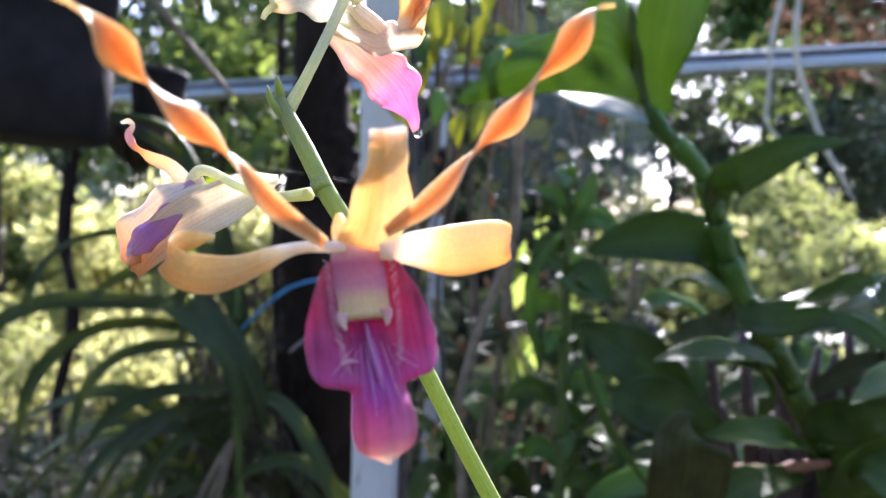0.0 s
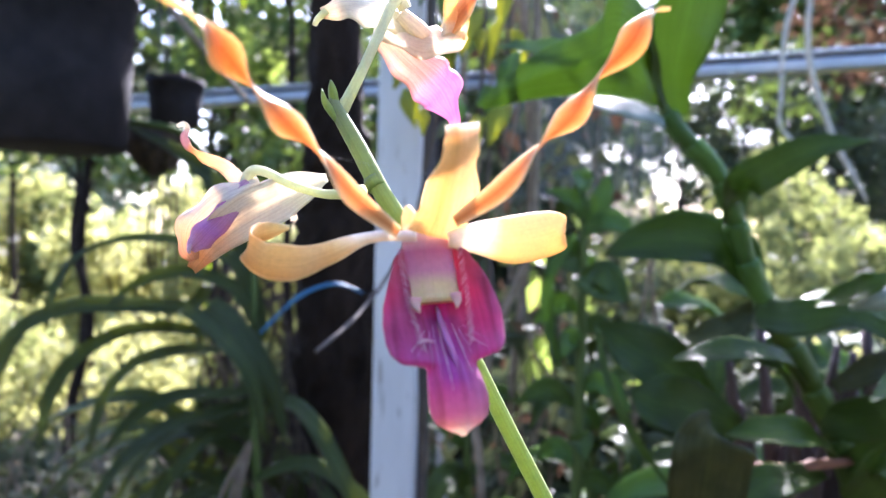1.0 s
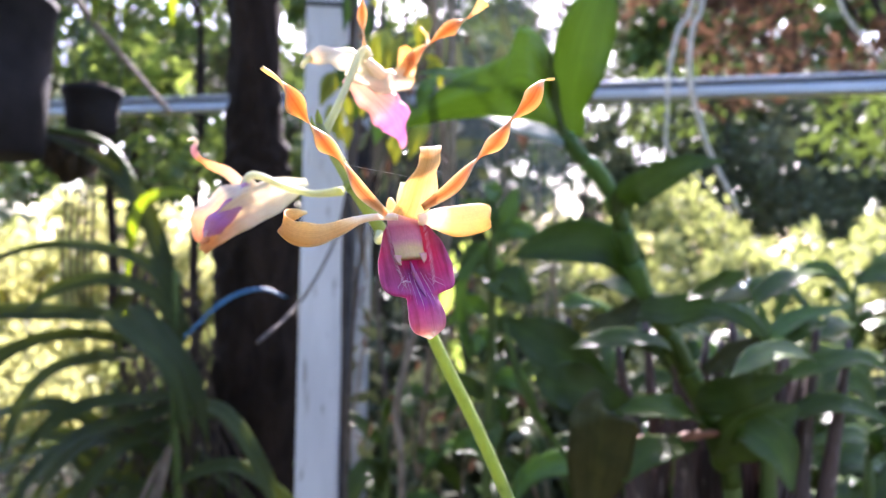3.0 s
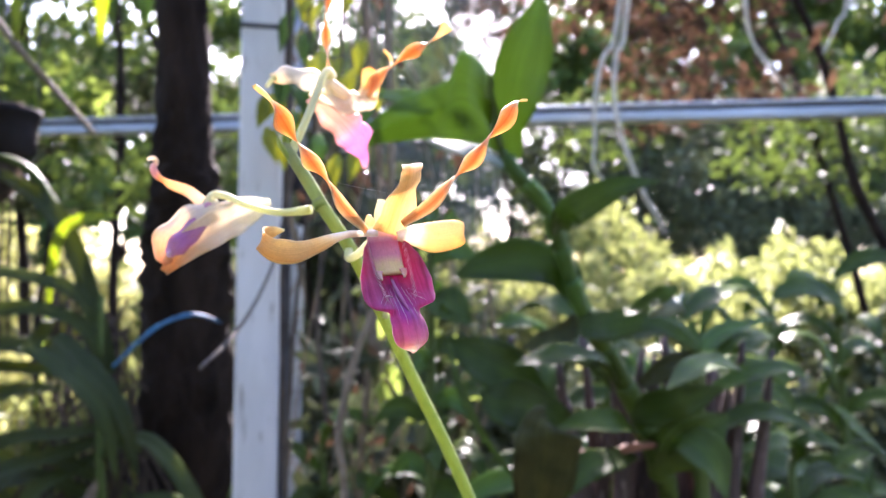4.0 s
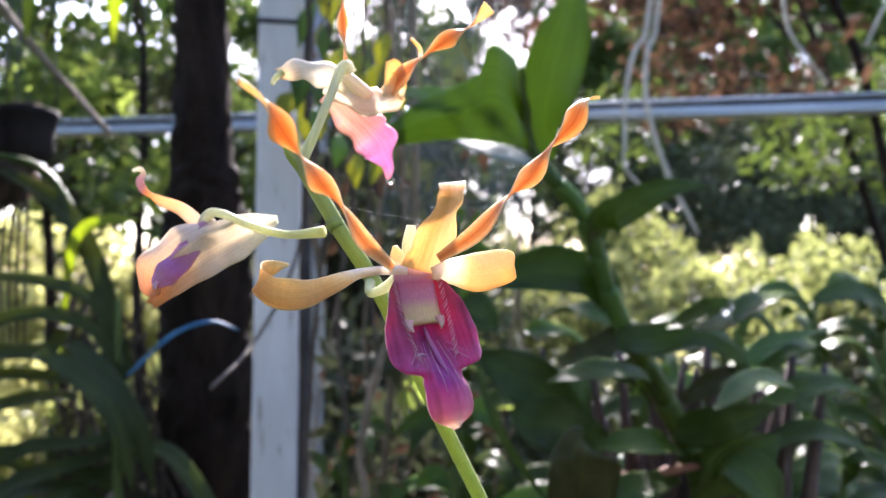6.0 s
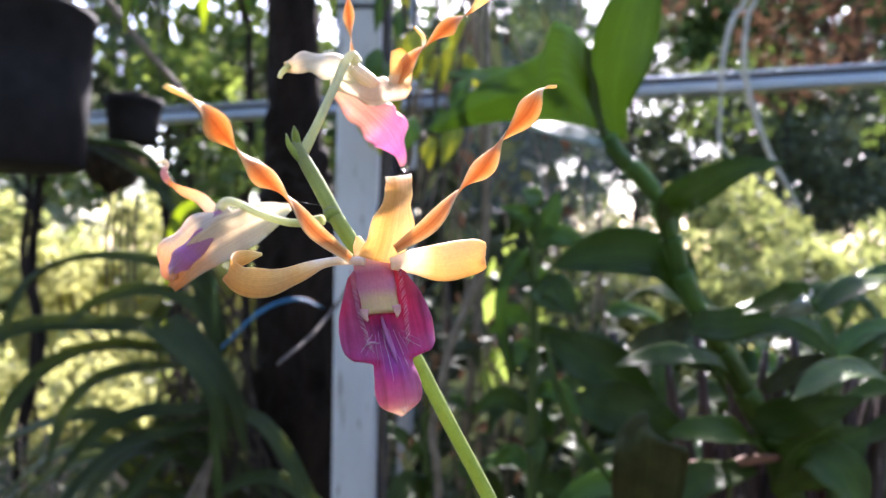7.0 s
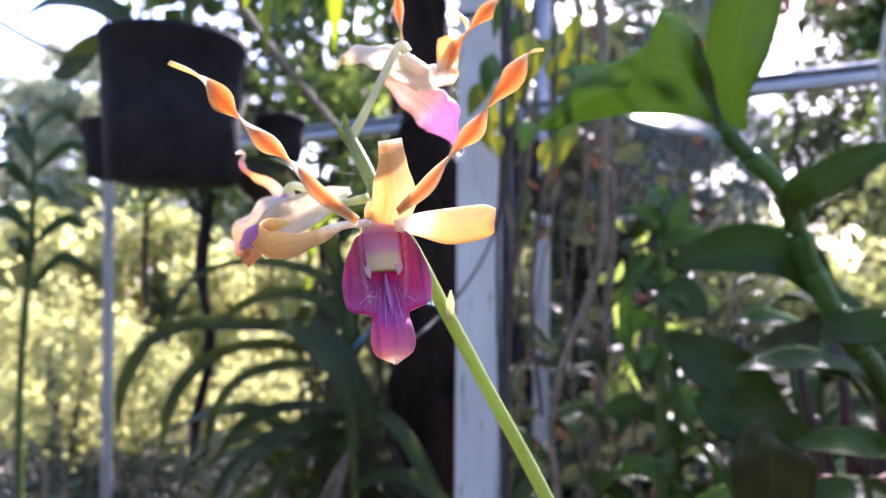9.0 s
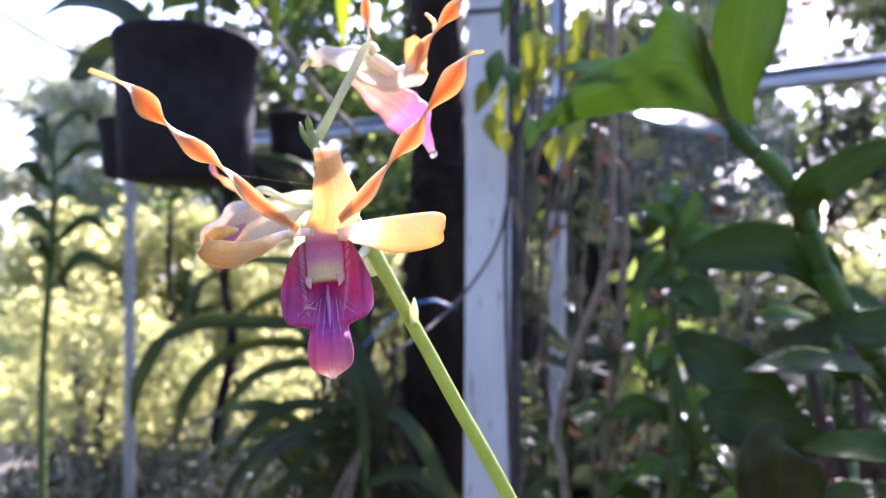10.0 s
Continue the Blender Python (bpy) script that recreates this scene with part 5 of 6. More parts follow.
# an older clump of the same kind, lower down
clump = thing("strap_leaf_orchid", (-0.45, 1.06, 0.45), "low clump of dark arching strap leaves in shade", "orchid plant")
part("stem", tube([(-0.45, 1.06, 0.45), (-0.44, 1.06, 0.75), (-0.44, 1.06, 1.06)], [0.010, 0.009, 0.005], 16, 8, 0.05), M_CANE, clump)
for i in range(14):
    z = 1.00 - 0.026 * i
    side = -1 if i % 2 else 1
    ln, drop, yy = rs.uniform(0.18, 0.36), rs.uniform(0.04, 0.22), rs.uniform(-0.14, 0.12)
    rise = rs.uniform(0.02, 0.09)
    mid = [(-0.44, 1.06, z), (-0.44 + side * ln * 0.3, 1.06 + yy * 0.3, z + rise), (-0.44 + side * ln * 0.7, 1.06 + yy * 0.7, z + rise * 0.6 - drop * 0.3), (-0.44 + side * ln, 1.06 + yy, z - drop)]
    part("leaf", ribbon(mid, [0.020, 0.027, 0.023, 0.004], face=(0, rs.uniform(-0.9, -0.5), 0.6), turns=(0, rs.uniform(-15, 15), rs.uniform(-35, 35), 0), cup=0.22, n=20, m=4, thick=0.0014, seed=i), M_STRAP, clump)
part("leaf", ribbon([(-0.44, 1.06, 1.05), (-0.400, 0.98, 1.20), (-0.377, 0.95, 1.340), (-0.339, 0.95, 1.374), (-0.290, 0.95, 1.378)], [0.003, 0.004, 0.016, 0.020, 0.004], face=(0.2, -0.8, 0.5), cup=0.15, n=24, m=4, thick=0.0012), M_LITLEAF, clump, "young yellow-green leaf with sunlight put into its colour")

# a small leafy orchid further left, and strap leaves that hang from above
small = thing("small_orchid", (-1.23, 1.32, 0.0), "small dark orchid on a thin cane with pointed leaves", "orchid plant")
part("cane", tube([(-1.21, 1.32, 0.0), (-1.25, 1.32, 0.9), (-1.22, 1.31, 1.35), (-1.21, 1.30, 1.60)], [0.010, 0.009, 0.008, 0.004], 24, 8, 0.05), M_CANE, small)
for i in range(12):
    z, g, ln = 1.22 + 0.034 * i, 2.4 * i, rs.uniform(0.10, 0.17)
    mid = [(-1.22, 1.31, z), (-1.22 + math.cos(g) * ln * 0.5, 1.31 + 0.5 * math.sin(g) * ln, z + ln * 0.45), (-1.22 + math.cos(g) * ln, 1.31 + 0.7 * math.sin(g) * ln, z + ln * 0.3)]
    part("leaf", ribbon(mid, [0.010, 0.036, 0.003], face=(0.1, -0.8, 0.5), cup=0.2, n=12, m=4, thick=0.001, seed=i), M_LEAF, small)
hanging = thing("hanging_leaves", (-0.33, 0.92, 2.05), "bunch of yellow-green strap leaves hanging from above", "orchid plant")
part("stem", tube([(-0.33, 0.92, 2.05), (-0.33, 0.92, 1.90)], [0.012, 0.008], 8, 8, 0.1), M_CANE, hanging)
for i, (x, z) in enumerate(((-0.297, 1.630), (-0.259, 1.665), (-0.42, 1.645), (-0.36, 1.68), (-0.22, 1.70), (-0.47, 1.70))):
    part("leaf", ribbon([(-0.33, 0.92, 1.93), (0.6 * x - 0.132, 0.91, 1.92), (x, 0.90, 1.80), (x, 0.90, z)], [0.010, 0.018, 0.020, 0.003], cup=0.2, n=18, m=4, thick=0.001, seed=i), M_YOUNG, hanging)

# ---- dark tree ----
trunk = thing("tree", (-0.235, 1.22, 0.0), "tree with a nearly black trunk standing behind the post", "tree")
part("trunk", tube([(-0.235, 1.22, 0.0), (-0.23, 1.22, 0.7), (-0.236, 1.22, 1.3), (-0.250, 1.22, 1.62), (-0.27, 1.2, 2.645), (-0.2, 1.3, 3.6)], [0.11, 0.088, 0.080, 0.050, 0.046, 0.03], 110, 22, 0.13, 2), M_BARK, trunk)
for i, (dx, dz) in enumerate(((-0.5, 0.5), (0.6, 0.6), (-0.3, 0.9))):
    part("limb", tube([(-0.25, 1.25, 2.2 + 0.3 * i), (-0.25 + dx * 0.5, 1.4, 2.4 + 0.3 * i + dz * 0.4), (-0.25 + dx, 1.6, 2.2 + 0.3 * i + dz)], [0.03, 0.02, 0.008], 14, 8, 0.05), M_BARK, trunk)
rt = np.random.RandomState(8)
c = [(rt.uniform(-1.6, -0.5), rt.uniform(1.6, 2.6), rt.uniform(2.2, 3.6)) for _ in range(22)]
crown = new("crown", cloud("crown", in_clumps(c, [(0.3, 0.3, 0.22)] * 22, 2600, rt) - np.array((-0.235, 1.22, 0.0)), 0.09, M_TREE, 9))
crown.parent = trunk

# ---- hanging pots ----
def hanging_pot(name, centre, top, bottom, height, label, wires=3, hook=2.6):
    x, y, z = centre
    pot = thing(name, (x, y, z), label, "plant pot", "hanging pots")
    t = 0.004
    body = [(bottom - 0.01, 0.0), (bottom, 0.004), ((top + bottom) / 2, height * 0.5), (top, height - 0.012), (top + 0.003, height - 0.010), (top + 0.003, height), (top - t, height), (bottom - t, 0.012), (0.004, 0.012)]
    part("body", lathe(body, (x, y, z), 44, 0.006, 4), M_BLACK, pot)
    part("potting_bark", lathe([(top - 0.006, height * 0.80), (top - 0.02, height - 0.004), (top * 0.5, height + 0.010), (0.004, height + 0.012)], (x, y, z), 24, 0.05, 6), M_MOSS, pot, "dark bark chips in the pot")
    for i in range(wires):
        g = 6.28 * i / wires + 0.6
        part("wire", tube([(x + top * math.cos(g), y + top * math.sin(g), z + height - 0.004), (x + 0.5 * top * math.cos(g), y + 0.5 * top * math.sin(g), z + (hook - z + height) * 0.5), (x, y, hook)], [0.0015] * 3, 10, 6), M_WIRE, pot)
    return pot


pot = hanging_pot("hanging_pot", (-0.603, 0.90, 1.420), 0.113, 0.102, 0.232, "large black plastic pot hanging on wires")
part("leaf", ribbon([(-0.70, 0.90, 1.660), (-0.74, 0.89, 1.650), (-0.78, 0.88, 1.610), (-0.815, 0.88, 1.600)], [0.01, 0.050, 0.055, 0.006], face=(0, -0.9, 0.3), cup=0.1, n=16, m=6, thick=0.001), M_STRAP, pot)
part("leaf", ribbon([(-0.66, 0.90, 1.660), (-0.72, 0.88, 1.710), (-0.80, 0.87, 1.720), (-0.88, 0.87, 1.690)], [0.02, 0.05, 0.05, 0.006], face=(0, -0.7, 0.6), cup=0.1, n=16, m=6, thick=0.001), M_STRAP, pot)
part("cane", tube([(-0.58, 0.92, 1.640), (-0.59, 0.92, 1.72), (-0.575, 0.92, 1.85)], [0.012, 0.010, 0.006], 12, 8), M_CANE, pot)
hanging_pot("hanging_pot", (-0.860, 1.12, 1.455), 0.068, 0.056, 0.115, "small black plastic pot hanging behind a larger one")
pot3 = hanging_pot("hanging_pot", (-0.505, 1.10, 1.485), 0.046, 0.040, 0.080, "small black pot with a clump of roots below it")
part("root_ball", lathe([(0.01, -0.075), (0.03, -0.06), (0.045, -0.03), (0.035, -0.002), (0.01, 0.004)], (-0.535, 1.09, 1.482), 30, 0.30, 3), M_MOSS, pot3, "brown tangle of roots")
for i in range(5):
    part("air_root", tube([(-0.535 + 0.01 * i, 1.09, 1.42), (-0.54 + 0.012 * i, 1.08, 1.30), (-0.53 + 0.01 * i, 1.08, 1.18)], [0.003, 0.003, 0.002], 10, 6), M_MOSS, pot3)
hanging_pot("hanging_pot", (-0.047, 1.15, 1.392), 0.027, 0.022, 0.127, "slim black pot hanging behind the post")
hanging_pot("hanging_pot", (-0.006, 1.25, 1.391), 0.036, 0.030, 0.068, "small squat black pot hanging behind the post")
hanging_pot("hanging_pot", (-0.0515, 0.95, 1.138), 0.014, 0.012, 0.061, "tiny black pot hanging among the vines")
pipe = solo("pipe", tube([(-1.590, 2.12, 0.0), (-1.600, 2.12, 0.9), (-1.610, 2.12, 1.75)], [0.019, 0.019, 0.019], 14, 12), M_PIPE, (-1.590, 2.12, 0.0), "weathered grey upright pipe stuck in the ground", "pipe")
solo("stay_wire", tube([(-1.6, 1.25, 2.05), (-0.95, 0.99, 1.70), (-0.74, 0.905, 1.645)], [0.005, 0.005, 0.005], 16, 8), M_WIRE, (-1.6, 1.25, 2.05), "dark taut wire tied to the hanging pot", "wire")

# ---- sticks, vines, roots and a blue tie ----
vine = thing("vine", (0.01, 0.62, 0.0), "dry brown climbing vine with a few yellow leaves", "vine")
part("stem", tube([(-0.0905, 0.36, 1.2215), (-0.0767, 0.44, 1.2372), (-0.0633, 0.55, 1.2669), (-0.0498, 0.65, 1.3146), (-0.0411, 0.68, 1.3682), (-0.0305, 0.70, 1.4374), (-0.0207, 0.70, 1.5183), (-0.0043, 0.70, 1.6052), (0.01, 0.70, 2.3)], [0.0014, 0.0018, 0.0018, 0.0020, 0.0022, 0.0024, 0.0024, 0.0024, 0.0024], 70, 8, 0.08), M_VINE, vine)
VINES = [
    [(0.037, 0.6, 0.0), (0.037, 0.6, 0.8), (0.0290, 0.6, 1.0500), (0.0215, 0.6, 1.1203), (0.0390, 0.6, 1.2025), (0.0580, 0.6, 1.2530), (0.0740, 0.6, 1.3085), (0.0755, 0.6, 1.3725), (0.0755, 0.6, 1.4455), (0.07, 0.62, 1.7), (0.05, 0.65, 2.4)],
    [(-0.025, 0.66, 0.0), (-0.035, 0.67, 0.9), (-0.030, 0.66, 1.2), (-0.010, 0.65, 1.45), (-0.018, 0.65, 1.7), (0.0, 0.68, 2.4)],
    [(0.01, 0.66, 1.12), (-0.002, 0.65, 1.25), (0.012, 0.64, 1.40), (0.022, 0.64, 1.55), (0.015, 0.66, 2.4)],
    [(0.045, 0.68, 1.20), (0.030, 0.68, 1.32), (0.035, 0.68, 1.44), (0.050, 0.68, 1.58), (0.04, 0.7, 2.4)],
    [(-0.03, 0.70, 0.9), (-0.04, 0.69, 1.1), (-0.044, 0.68, 1.3), (-0.04, 0.68, 1.5), (-0.045, 0.70, 2.4)],
]
for k, v in enumerate(VINES):
    part("stem", tube(v, [0.0040 if k == 0 else 0.0024] * len(v), 60, 8, 0.12, k), M_TWIG if k == 0 else M_VINE, vine)
part("withered_leaf", ribbon([(-0.036, 0.70, 1.372), (-0.0348, 0.70, 1.3587), (-0.0264, 0.70, 1.3178), (-0.0159, 0.70, 1.2569)], [0.003, 0.007, 0.009, 0.002], face=(0.3, -0.9, 0), cup=0.3, n=18, m=4, thick=0.0006, wave=0.2), M_TWIG, vine, "dry hanging leaf")
part("withered_leaf", ribbon([(0.0, 0.68, 1.50), (-0.004, 0.68, 1.46), (-0.008, 0.68, 1.42), (-0.010, 0.68, 1.385)], [0.003, 0.010, 0.009, 0.002], face=(-0.4, -0.9, 0), cup=0.3, n=18, m=4, thick=0.0006, wave=0.2), M_TWIG, vine, "dry hanging leaf")
rv = np.random.RandomState(31)
for i in range(22):
    x, y, z = rv.uniform(-0.07, 0.06), rv.uniform(0.58, 0.70), rv.uniform(1.42, 1.68)
    ln = rv.uniform(0.035, 0.06)
    dx = rv.uniform(-0.5, 0.5)
    part("leaf", ribbon([(x, y, z), (x + dx * ln * 0.5, y - 0.01, z - ln * 0.4), (x + dx * ln, y - 0.012, z - ln)], [0.003, 0.022, 0.002], face=(rv.uniform(-0.6, 0.6), -0.8, 0.2), cup=0.15, n=10, m=4, thick=0.0006, seed=i), M_YELLOW if i % 3 else M_YOUNG, vine)
for curve, radii in (
        ([(0.66, 1.18, 2.645), (0.655, 1.17, 2.36), (0.635, 1.15, 2.02), (0.6122, 1.15, 1.7921), (0.5962, 1.15, 1.7501), (0.5901, 1.15, 1.6767), (0.5966, 1.15, 1.6191), (0.6164, 1.15, 1.5512), (0.6464, 1.15, 1.4783), (0.6766, 1.15, 1.4263), (0.6996, 1.15, 1.3849)], [0.0040] * 9 + [0.003, 0.0015]),
        ([(0.65, 1.18, 2.645), (0.645, 1.17, 2.36), (0.620, 1.15, 2.02), (0.5936, 1.15, 1.7922), (0.5702, 1.15, 1.745), (0.5562, 1.15, 1.6978), (0.5482, 1.15, 1.6349), (0.5475, 1.15, 1.567), (0.5489, 1.15, 1.5097), (0.5999, 1.15, 1.4628), (0.6427, 1.15, 1.4316)], [0.0038] * 6 + [0.0034, 0.003, 0.0025, 0.002, 0.0015]),
        ([(0.90, 1.2, 2.645), (0.91, 1.2, 2.2), (0.9208, 1.2, 1.9034), (0.9364, 1.2, 1.8173), (0.9775, 1.2, 1.7643), (1.0217, 1.2, 1.711)], [0.003, 0.003, 0.003, 0.0028, 0.0025, 0.0015]),
        ([(1.20, 1.2, 2.645), (1.19, 1.2, 2.2), (1.1745, 1.2, 1.927), (1.1513, 1.2, 1.8733), (1.1134, 1.2, 1.7997)], [0.003, 0.003, 0.0028, 0.0025, 0.0015])):
    solo("air_root", tube(curve, [1.35 * r for r in radii], 70, 8, 0.05), M_ROOT, curve[0], "pale grey aerial root hanging free", "root", "hanging roots")
solo("tie", ribbon([(-0.260, 0.80, 1.172), (-0.207, 0.79, 1.222), (-0.160, 0.79, 1.240), (-0.125, 0.80, 1.228)], [0.004, 0.0055, 0.005, 0.002], face=(0, -0.8, 0.6), n=16, m=3, thick=0.0014), M_BLUE, (-0.260, 0.80, 1.172), "bright blue plastic tie at the strap-leaved orchid", "tie")
def tangle(count, x0, x1, y0, y1, z0, z1, sway, radius, seed):
    rng, out = np.random.RandomState(seed), []
    for _ in range(count):
        x, y, z = rng.uniform(x0, x1), rng.uniform(y0, y1), rng.uniform(z0, z1)
        ln = rng.uniform(0.3, 1.0) * (z1 - z0)
        p = [(x, y, z)]
        for k in range(4):
            x, y, z = x + rng.normal(0, sway), y + rng.normal(0, sway * 0.6), z - ln / 4
            p.append((x, y, z))
        out.append(tube(p, [radius * rng.uniform(0.5, 1.3)] * 5, 14, 5, 0.15))
    return joined(out)


curtain = thing("vine_curtain", (0.08, 0.95, 2.30), "curtain of dry hanging vine stems and withered leaves", "vine")
part("stem", tube([(-0.05, 0.95, 2.62), (0.02, 0.95, 2.2), (0.05, 0.95, 1.9), (0.10, 0.95, 1.4), (0.07, 0.95, 0.9), (0.09, 0.95, 0.0)], [0.006] * 6, 50, 7, 0.1), M_TWIG, curtain)
tagged(part("tangle", tangle(18, -0.03, 0.26, 0.78, 1.15, 0.9, 2.2, 0.045, 0.0020, 71), M_TWIG, curtain), kind="stuff")
cr = np.random.RandomState(72)
wither = np.stack([cr.uniform(-0.05, 0.25, 170), cr.uniform(0.8, 1.2, 170), cr.uniform(0.75, 2.1, 170)], 1) - np.array((0.08, 0.95, 2.30))
dry = tagged(new("withered_leaves", cloud("withered_leaves", wither, 0.035, M_BROWN, 73, droop=1.0)), kind="stuff")
dry.parent = curtain
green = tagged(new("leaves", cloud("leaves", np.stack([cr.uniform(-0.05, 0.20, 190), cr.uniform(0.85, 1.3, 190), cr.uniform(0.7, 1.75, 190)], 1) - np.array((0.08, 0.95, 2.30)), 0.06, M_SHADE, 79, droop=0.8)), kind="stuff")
green.parent = curtain
# leaves seen through gaps, their sunlight put into the colour
light = tagged(new("lit_tone_leaves", cloud("lit_tone_leaves", np.stack([cr.uniform(0.10, 0.23, 50), cr.uniform(0.88, 1.15, 50), cr.uniform(1.06, 1.36, 50)], 1) - np.array((0.08, 0.95, 2.30)), 0.05, M_LIT, 78, droop=0.8)), kind="stuff")
light.parent = curtain
roots = thing("root_tangle", (-0.25, 1.05, 1.25), "tangle of thin brown roots clinging to the dark trunk", "roots")
tagged(part("tangle", tangle(70, -0.42, -0.29, 0.98, 1.16, 0.85, 1.28, 0.022, 0.0022, 75), M_MOSS, roots), kind="stuff")
for i in range(6):
    x = -0.41 + 0.02 * i
    part("root", tube([(x, 1.10, 1.30 - 0.02 * i), (x - 0.03, 1.05, 1.16), (x + 0.02, 1.0, 1.02), (x - 0.02, 0.99, 0.84)], [0.004, 0.004, 0.003, 0.002], 18, 6, 0.1, i), M_MOSS, roots)
solo("spider_thread", tube([(-0.0095, -0.0125, 1.3118), (-0.002, -0.0115, 1.3106), (0.0075, -0.0080, 1.3095)], [0.000002] * 3, 10, 4), M_ROOT, (-0.0095, -0.0125, 1.3118), "thin spider thread strung between two petals", "thread")
for i in range(12):
    x, y, z = rv.uniform(-0.06, 0.02), rv.uniform(0.60, 0.70), rv.uniform(1.44, 1.66)
    ln = rv.uniform(0.022, 0.038)
    dx = rv.uniform(-0.5, 0.5)
    part("leaf", ribbon([(x, y, z), (x + dx * ln * 0.5, y - 0.01, z - ln * 0.4), (x + dx * ln, y - 0.012, z - ln)], [0.003, 0.013, 0.002], face=(rv.uniform(-0.6, 0.6), -0.8, 0.2), cup=0.15, n=10, m=4, thick=0.0006, seed=i), M_YELLOW, vine)
branch = thing("branch", (-0.6, 1.0, 1.8), "bare grey-green branch with a forked twig", "branch")
part("stem", tube([(-0.62, 1.0, 1.86), (-0.481, 1.0, 1.669), (-0.345, 1.0, 1.511)], [0.007, 0.006, 0.004], 16, 8, 0.05), M_TWIG, branch)
part("stem", tube([(-0.554, 1.0, 1.480), (-0.45, 1.0, 1.461), (-0.40, 1.0, 1.40), (-0.376, 1.0, 1.327), (-0.345, 0.98, 1.25)], [0.005, 0.006, 0.006, 0.006, 0.005], 20, 8, 0.05), M_CANE, branch)


# ---- bushes and trees of the garden ----
def bush(x, y, height, spread, count, size, material, seed, label):
    rng = np.random.RandomState(seed)
    k = 14
    c = [(rng.uniform(-spread, spread), rng.uniform(-spread, spread) * 0.6, height * rng.uniform(0.15, 0.85)) for _ in range(k)]
    ob = tagged(new("bush"), label, "bush", "garden bushes")
    ob.location = (x, y, 0)
    BASE[ob] = Vector((x, y, 0))
    for i in range(4):
        g = rng.uniform(-1, 1)
        part("stem", tube([(x + 0.1 * g, y, 0), (x + 0.3 * g * spread, y, height * 0.4), (x + 0.6 * g * spread, y + 0.1, height * 0.8)], [0.03, 0.02, 0.008], 8, 6), M_BARK, ob)
    crown = new("crown", cloud("crown", in_clumps(c, [(spread * 0.4, spread * 0.35, height * 0.22)] * k, count, rng, 0.2), size, material, seed))
    crown.parent = ob
    return ob


def tree(x, y, height, spread, low, count, size, material, seed, lean=0.0, girth=0.12):
    rng = np.random.RandomState(seed)
    ob = tagged(new("tree"), "garden tree with a dark trunk and loose crown", "tree", "garden trees")
    ob.location = (x, y, 0)
    BASE[ob] = Vector((x, y, 0))
    bow = np.random.RandomState(seed + 9).normal(0, 0.35 * girth + 0.02, 5)
    part("trunk", tube([(x, y, -0.05), (x + lean * 0.15 + bow[0], y, height * 0.15), (x + lean * 0.3 + bow[1], y, height * 0.3), (x + lean * 0.42 + bow[2], y, height * 0.42), (x + lean * 0.6 + bow[3], y, height * 0.6), (x + lean, y, height * 0.9)], [girth, girth * 0.86, girth * 0.75, girth * 0.66, girth * 0.55, girth * 0.2], 28, 10, 0.10, seed), M_BARK, ob)
    k, c = (18 if count < 6000 else 34), []
    for i in range(k):
        g, r = rng.uniform(0, 6.28), spread * rng.uniform(0.2, 1.0)
        z = rng.uniform(low, height)
        c.append((lean * z / height + r * math.cos(g), r * math.sin(g) * 0.8, z))
        if i % 4 == 0:
            part("limb", tube([(x + lean * z / height, y, z * 0.8), (x + lean * z / height + 0.5 * r * math.cos(g), y + 0.4 * r * math.sin(g), z * 0.95), (x + c[-1][0], y + c[-1][1], z)], [girth * 0.4, girth * 0.25, 0.01], 8, 6, 0.05), M_BARK, ob)
    crown = new("crown", cloud("crown", in_clumps(c, [(spread * 0.30, spread * 0.30, spread * 0.22)] * k, count, rng, 0.3), size, material, seed))
    crown.parent = ob
    return ob


rb = np.random.RandomState(77)
for i in range(16):
    x = -8.5 + 1.15 * i + rb.uniform(-0.4, 0.4)
    near = 0.68 if x > 0.5 else 1.0           # the garden's far edge comes closer beyond the canes
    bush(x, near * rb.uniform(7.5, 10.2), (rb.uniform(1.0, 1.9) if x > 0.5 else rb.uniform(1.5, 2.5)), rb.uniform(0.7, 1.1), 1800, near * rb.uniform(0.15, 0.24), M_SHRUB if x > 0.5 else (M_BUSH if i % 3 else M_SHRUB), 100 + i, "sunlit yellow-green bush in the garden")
for i in range(9):
    x = -4.2 + 1.05 * i + rb.uniform(-0.3, 0.3)
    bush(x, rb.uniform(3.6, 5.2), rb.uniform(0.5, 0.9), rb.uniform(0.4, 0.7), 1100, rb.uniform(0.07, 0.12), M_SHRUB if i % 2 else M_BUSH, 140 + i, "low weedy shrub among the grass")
for i in range(13):
    x = -13 + 2.2 * i + rb.uniform(-0.8, 0.8)
    if i == 8:
        continue                              # open sky shows here
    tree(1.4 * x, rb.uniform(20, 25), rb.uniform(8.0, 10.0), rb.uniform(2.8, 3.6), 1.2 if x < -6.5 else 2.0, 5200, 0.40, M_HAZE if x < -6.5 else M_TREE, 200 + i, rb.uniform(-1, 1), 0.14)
for i, (x, y) in enumerate(((-2.0, 5.4), (-0.8, 5.0), (0.6, 6.4))):
    tree(x, y, rb.uniform(4.0, 4.8), rb.uniform(1.1, 1.5), 1.9, (3800, 2700, 2300)[i], 0.12, M_SHADE if i == 0 else M_TREE, 300 + i, rb.uniform(-0.4, 0.4), 0.05)
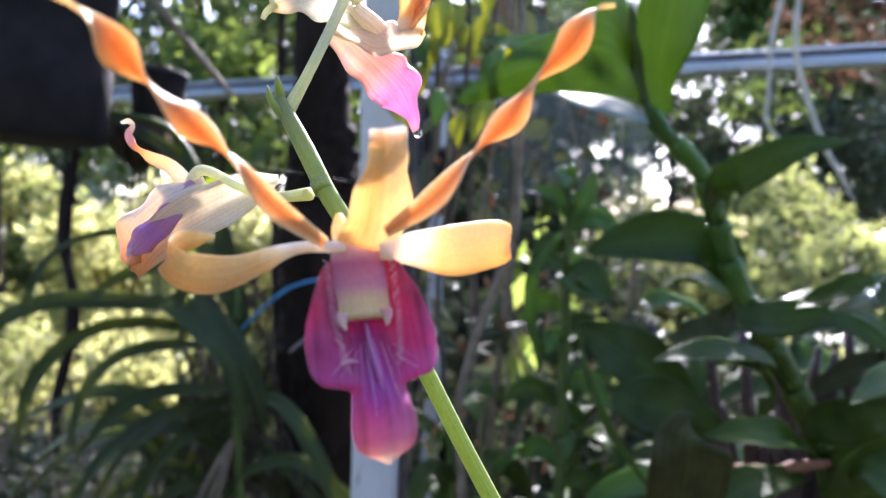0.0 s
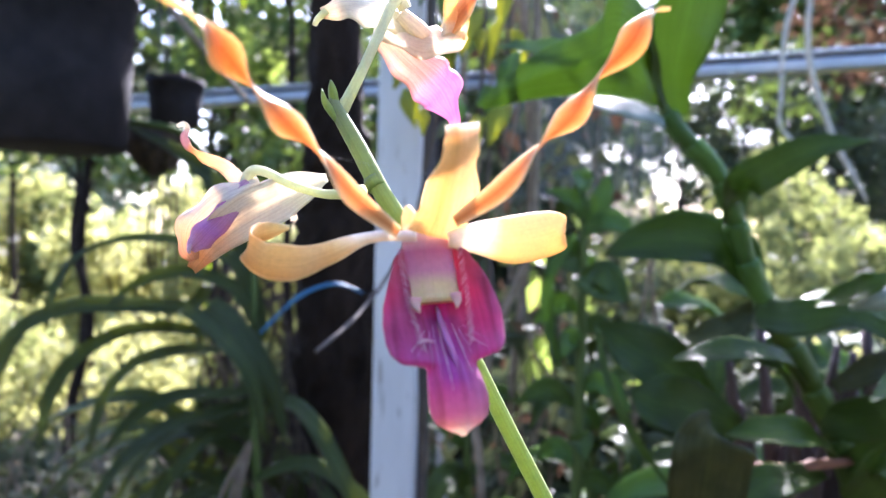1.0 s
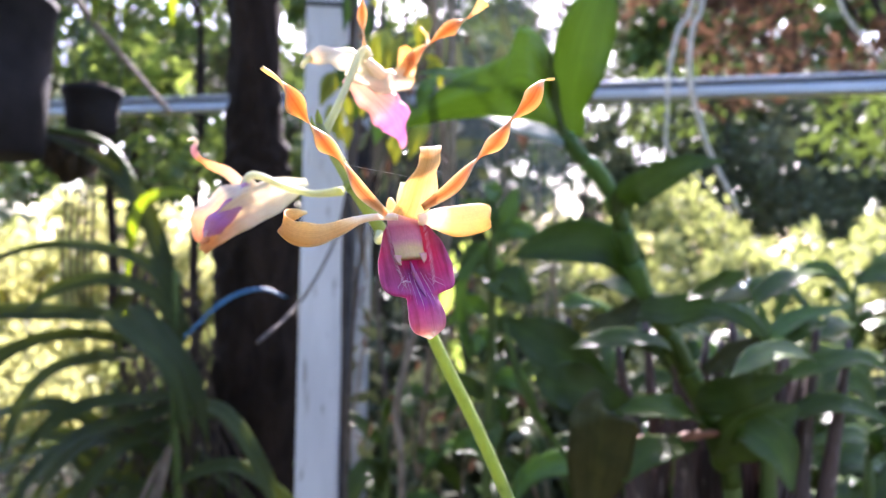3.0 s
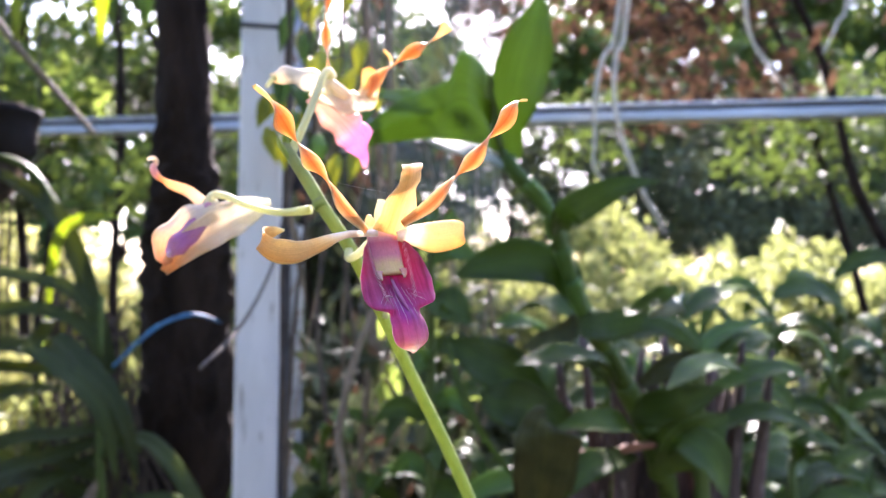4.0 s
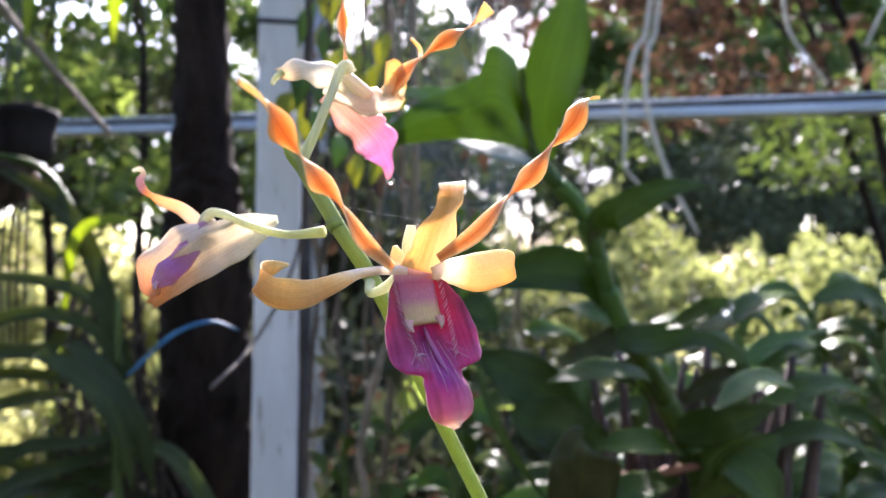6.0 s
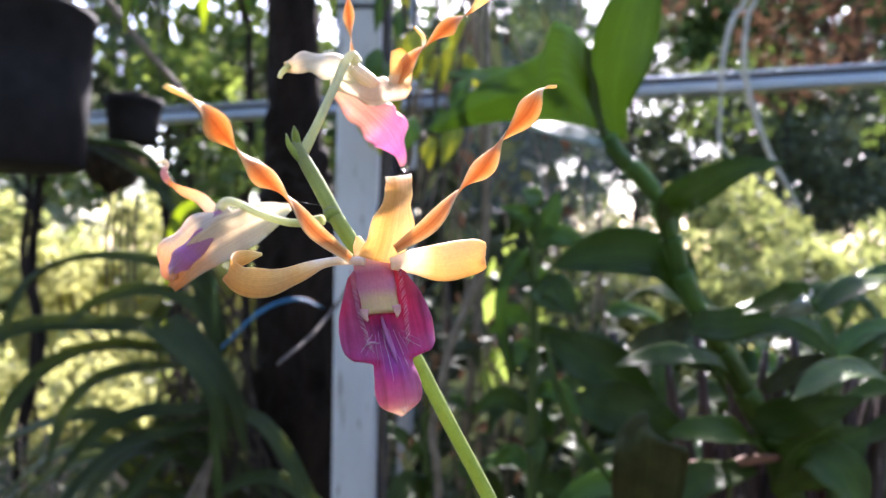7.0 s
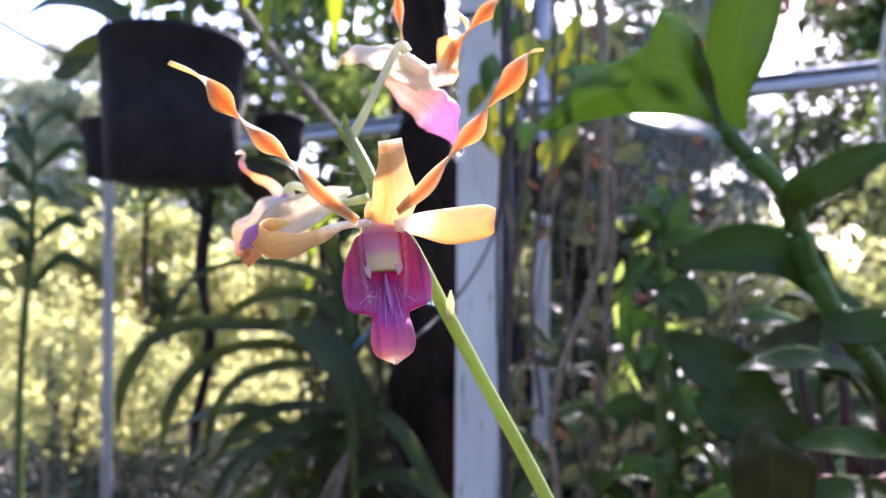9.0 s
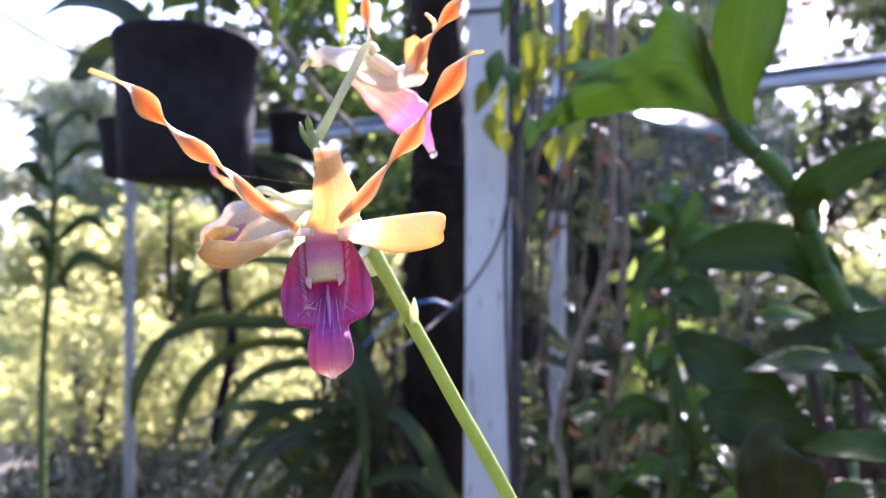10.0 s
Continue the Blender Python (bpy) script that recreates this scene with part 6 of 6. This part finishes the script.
for i, (x, y) in enumerate(((1.2, 14.6), (7.4, 14.8), (9.6, 15.4), (12.2, 15.0), (15.0, 15.6), (8.4, 16.8), (11.6, 17.0))):
    tree(x, y, rb.uniform(5.4, 6.4), rb.uniform(2.0, 2.5), 2.0, (3600 if x < 2 else 2600), 0.22, M_TREE if x < 2 else M_SHADE, 320 + i, rb.uniform(-0.5, 0.5), 0.09)
for i, (x, y) in enumerate(((3.3, 15.0), (4.6, 15.8), (5.6, 15.2))):
    tree(x, y, rb.uniform(5.0, 6.0), 1.8, 1.7, 2300, 0.20, M_SHADE, 340 + i, rb.uniform(-0.3, 0.3), 0.07)
# far trees, paled by the haze in their leaf colour
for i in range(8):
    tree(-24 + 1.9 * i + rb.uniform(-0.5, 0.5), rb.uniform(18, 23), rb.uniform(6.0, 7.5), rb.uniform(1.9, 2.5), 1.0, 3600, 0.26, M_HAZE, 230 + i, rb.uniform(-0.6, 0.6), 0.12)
for i in range(7):
    bush(0.2 + 1.0 * i + rb.uniform(-0.3, 0.3), rb.uniform(7.4, 8.2), rb.uniform(1.1, 1.8), rb.uniform(0.8, 1.1), 1700, 0.13, M_SHRUB if i % 3 else M_BUSH, 170 + i, "bush at the far side of the garden, sun and shade put into its leaf tones")
for i, (x, y) in enumerate(((3.4, 6.4), (4.2, 6.9), (5.1, 6.2), (6.0, 7.0), (7.0, 6.7))):
    bush(x, y, 1.35 + 0.16 * (i % 3), 0.9, 1500, 0.13, M_SHRUB, 190 + i, "sunlit yellow-green bush in the garden")
for i in range(7):
    tree(13.5 + 3.2 * i + rb.uniform(-0.6, 0.6), rb.uniform(27, 31), rb.uniform(14, 16), rb.uniform(4.2, 5.0), 5.0, 6200, 0.48, M_TREE, 350 + i, rb.uniform(-0.6, 0.6), 0.22)
for i in range(8):
    bush(0.9 + 0.85 * i + rb.uniform(-0.3, 0.3), rb.uniform(8.6, 9.8), rb.uniform(1.7, 2.7), 0.7, 1000, 0.16, M_SHRUB, 800 + i, "loose tall bush at the edge of the garden, sun patches put into its leaf tones")
tree(3.4, 12.0, 7.2, 1.5, 4.5, 2100, 0.16, M_SHADE, 360, 0.2, 0.05)
tree(0.5, 12.0, 6.8, 1.4, 4.3, 2000, 0.16, M_TREE, 361, -0.2, 0.05)
# unseen tall trees added at the viewer's back and on both sides to cut the sky light
for i, (x, y) in enumerate(((-3.6, -2.4), (-1.4, -3.4), (0.9, -3.0), (3.2, -2.6), (-4.6, 0.6), (4.6, 0.8))):
    tree(x, y, 5.5, 1.8, 0.3, 2600, 0.30, M_TREE, 400 + i, 0.2, 0.10)
weed_rng = np.random.RandomState(55)
wc = [(weed_rng.uniform(-2.8, 3.2), weed_rng.uniform(1.6, 4.2), weed_rng.uniform(0.0, 0.25)) for _ in range(190)]
wc = [c for c in wc if not (c[1] > 2.1 and -0.34 < c[0] / c[1] < -0.06)]      # sunlit grass shows in this gap
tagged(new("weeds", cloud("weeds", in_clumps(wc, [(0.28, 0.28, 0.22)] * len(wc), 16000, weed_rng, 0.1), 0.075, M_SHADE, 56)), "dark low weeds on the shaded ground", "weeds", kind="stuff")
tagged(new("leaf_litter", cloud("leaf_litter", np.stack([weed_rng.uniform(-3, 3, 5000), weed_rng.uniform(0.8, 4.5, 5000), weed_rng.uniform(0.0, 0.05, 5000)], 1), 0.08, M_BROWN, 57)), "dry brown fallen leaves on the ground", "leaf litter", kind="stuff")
# shrubs made dark by the shade in their leaf colour
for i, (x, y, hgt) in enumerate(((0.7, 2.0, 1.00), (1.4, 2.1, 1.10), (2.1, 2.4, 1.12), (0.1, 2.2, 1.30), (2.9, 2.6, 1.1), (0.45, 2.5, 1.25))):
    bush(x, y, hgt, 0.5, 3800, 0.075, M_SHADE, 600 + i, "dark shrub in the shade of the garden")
tree(3.7, 3.2, 4.4, 1.8, 2.05, 4200, 0.10, M_BROWN, 500, -1.8, 0.04)
# sapling whose sunlit crown comes from its brighter leaf colour
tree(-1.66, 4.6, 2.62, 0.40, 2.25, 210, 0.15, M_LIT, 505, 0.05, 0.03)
tree(4.4, 4.4, 4.8, 1.7, 2.2, 3600, 0.10, M_TREE, 501, -1.6, 0.04)
# a dense thicket straight ahead, darkened by painted shade, and saplings in the sunlit grass
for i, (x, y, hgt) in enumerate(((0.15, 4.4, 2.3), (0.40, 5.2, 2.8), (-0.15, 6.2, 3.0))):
    bush(x, y, hgt, 0.5, 4200, 0.085, M_SHADE, 700 + i, "dense thicket behind the post with shade put into its leaf colour")
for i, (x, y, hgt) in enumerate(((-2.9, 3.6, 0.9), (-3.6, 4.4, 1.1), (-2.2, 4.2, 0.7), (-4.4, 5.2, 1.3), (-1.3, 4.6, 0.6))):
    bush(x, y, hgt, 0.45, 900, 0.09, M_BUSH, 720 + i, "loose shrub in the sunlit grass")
for i, (x, y) in enumerate(((-2.0, 3.4), (-2.7, 4.8), (-3.7, 5.6), (-1.2, 5.8), (-0.95, 3.9))):
    tree(x, y, rb.uniform(2.6, 3.8), 0.6, 1.7, 700, 0.09, M_TREE, 740 + i, rb.uniform(-0.2, 0.2), 0.035)
stalks = thing("dry_stalks", (-1.2, 1.9, 0.0), "dry brown weed stalks standing in the grass", "weeds")
for i in range(16):
    x, y, hgt = rb.uniform(-1.9, -0.6), rb.uniform(1.6, 2.3), rb.uniform(0.6, 1.05)
    part("stalk", tube([(x, y, 0.0), (x + rb.uniform(-0.06, 0.06), y, hgt * 0.5), (x + rb.uniform(-0.14, 0.14), y, hgt)], [0.005, 0.004, 0.002], 12, 6, 0.1, i), M_TWIG, stalks)
tagged(part("tangle", tangle(60, -1.9, -0.5, 1.6, 2.3, 0.3, 0.85, 0.05, 0.003, 91), M_TWIG, stalks), kind="stuff")
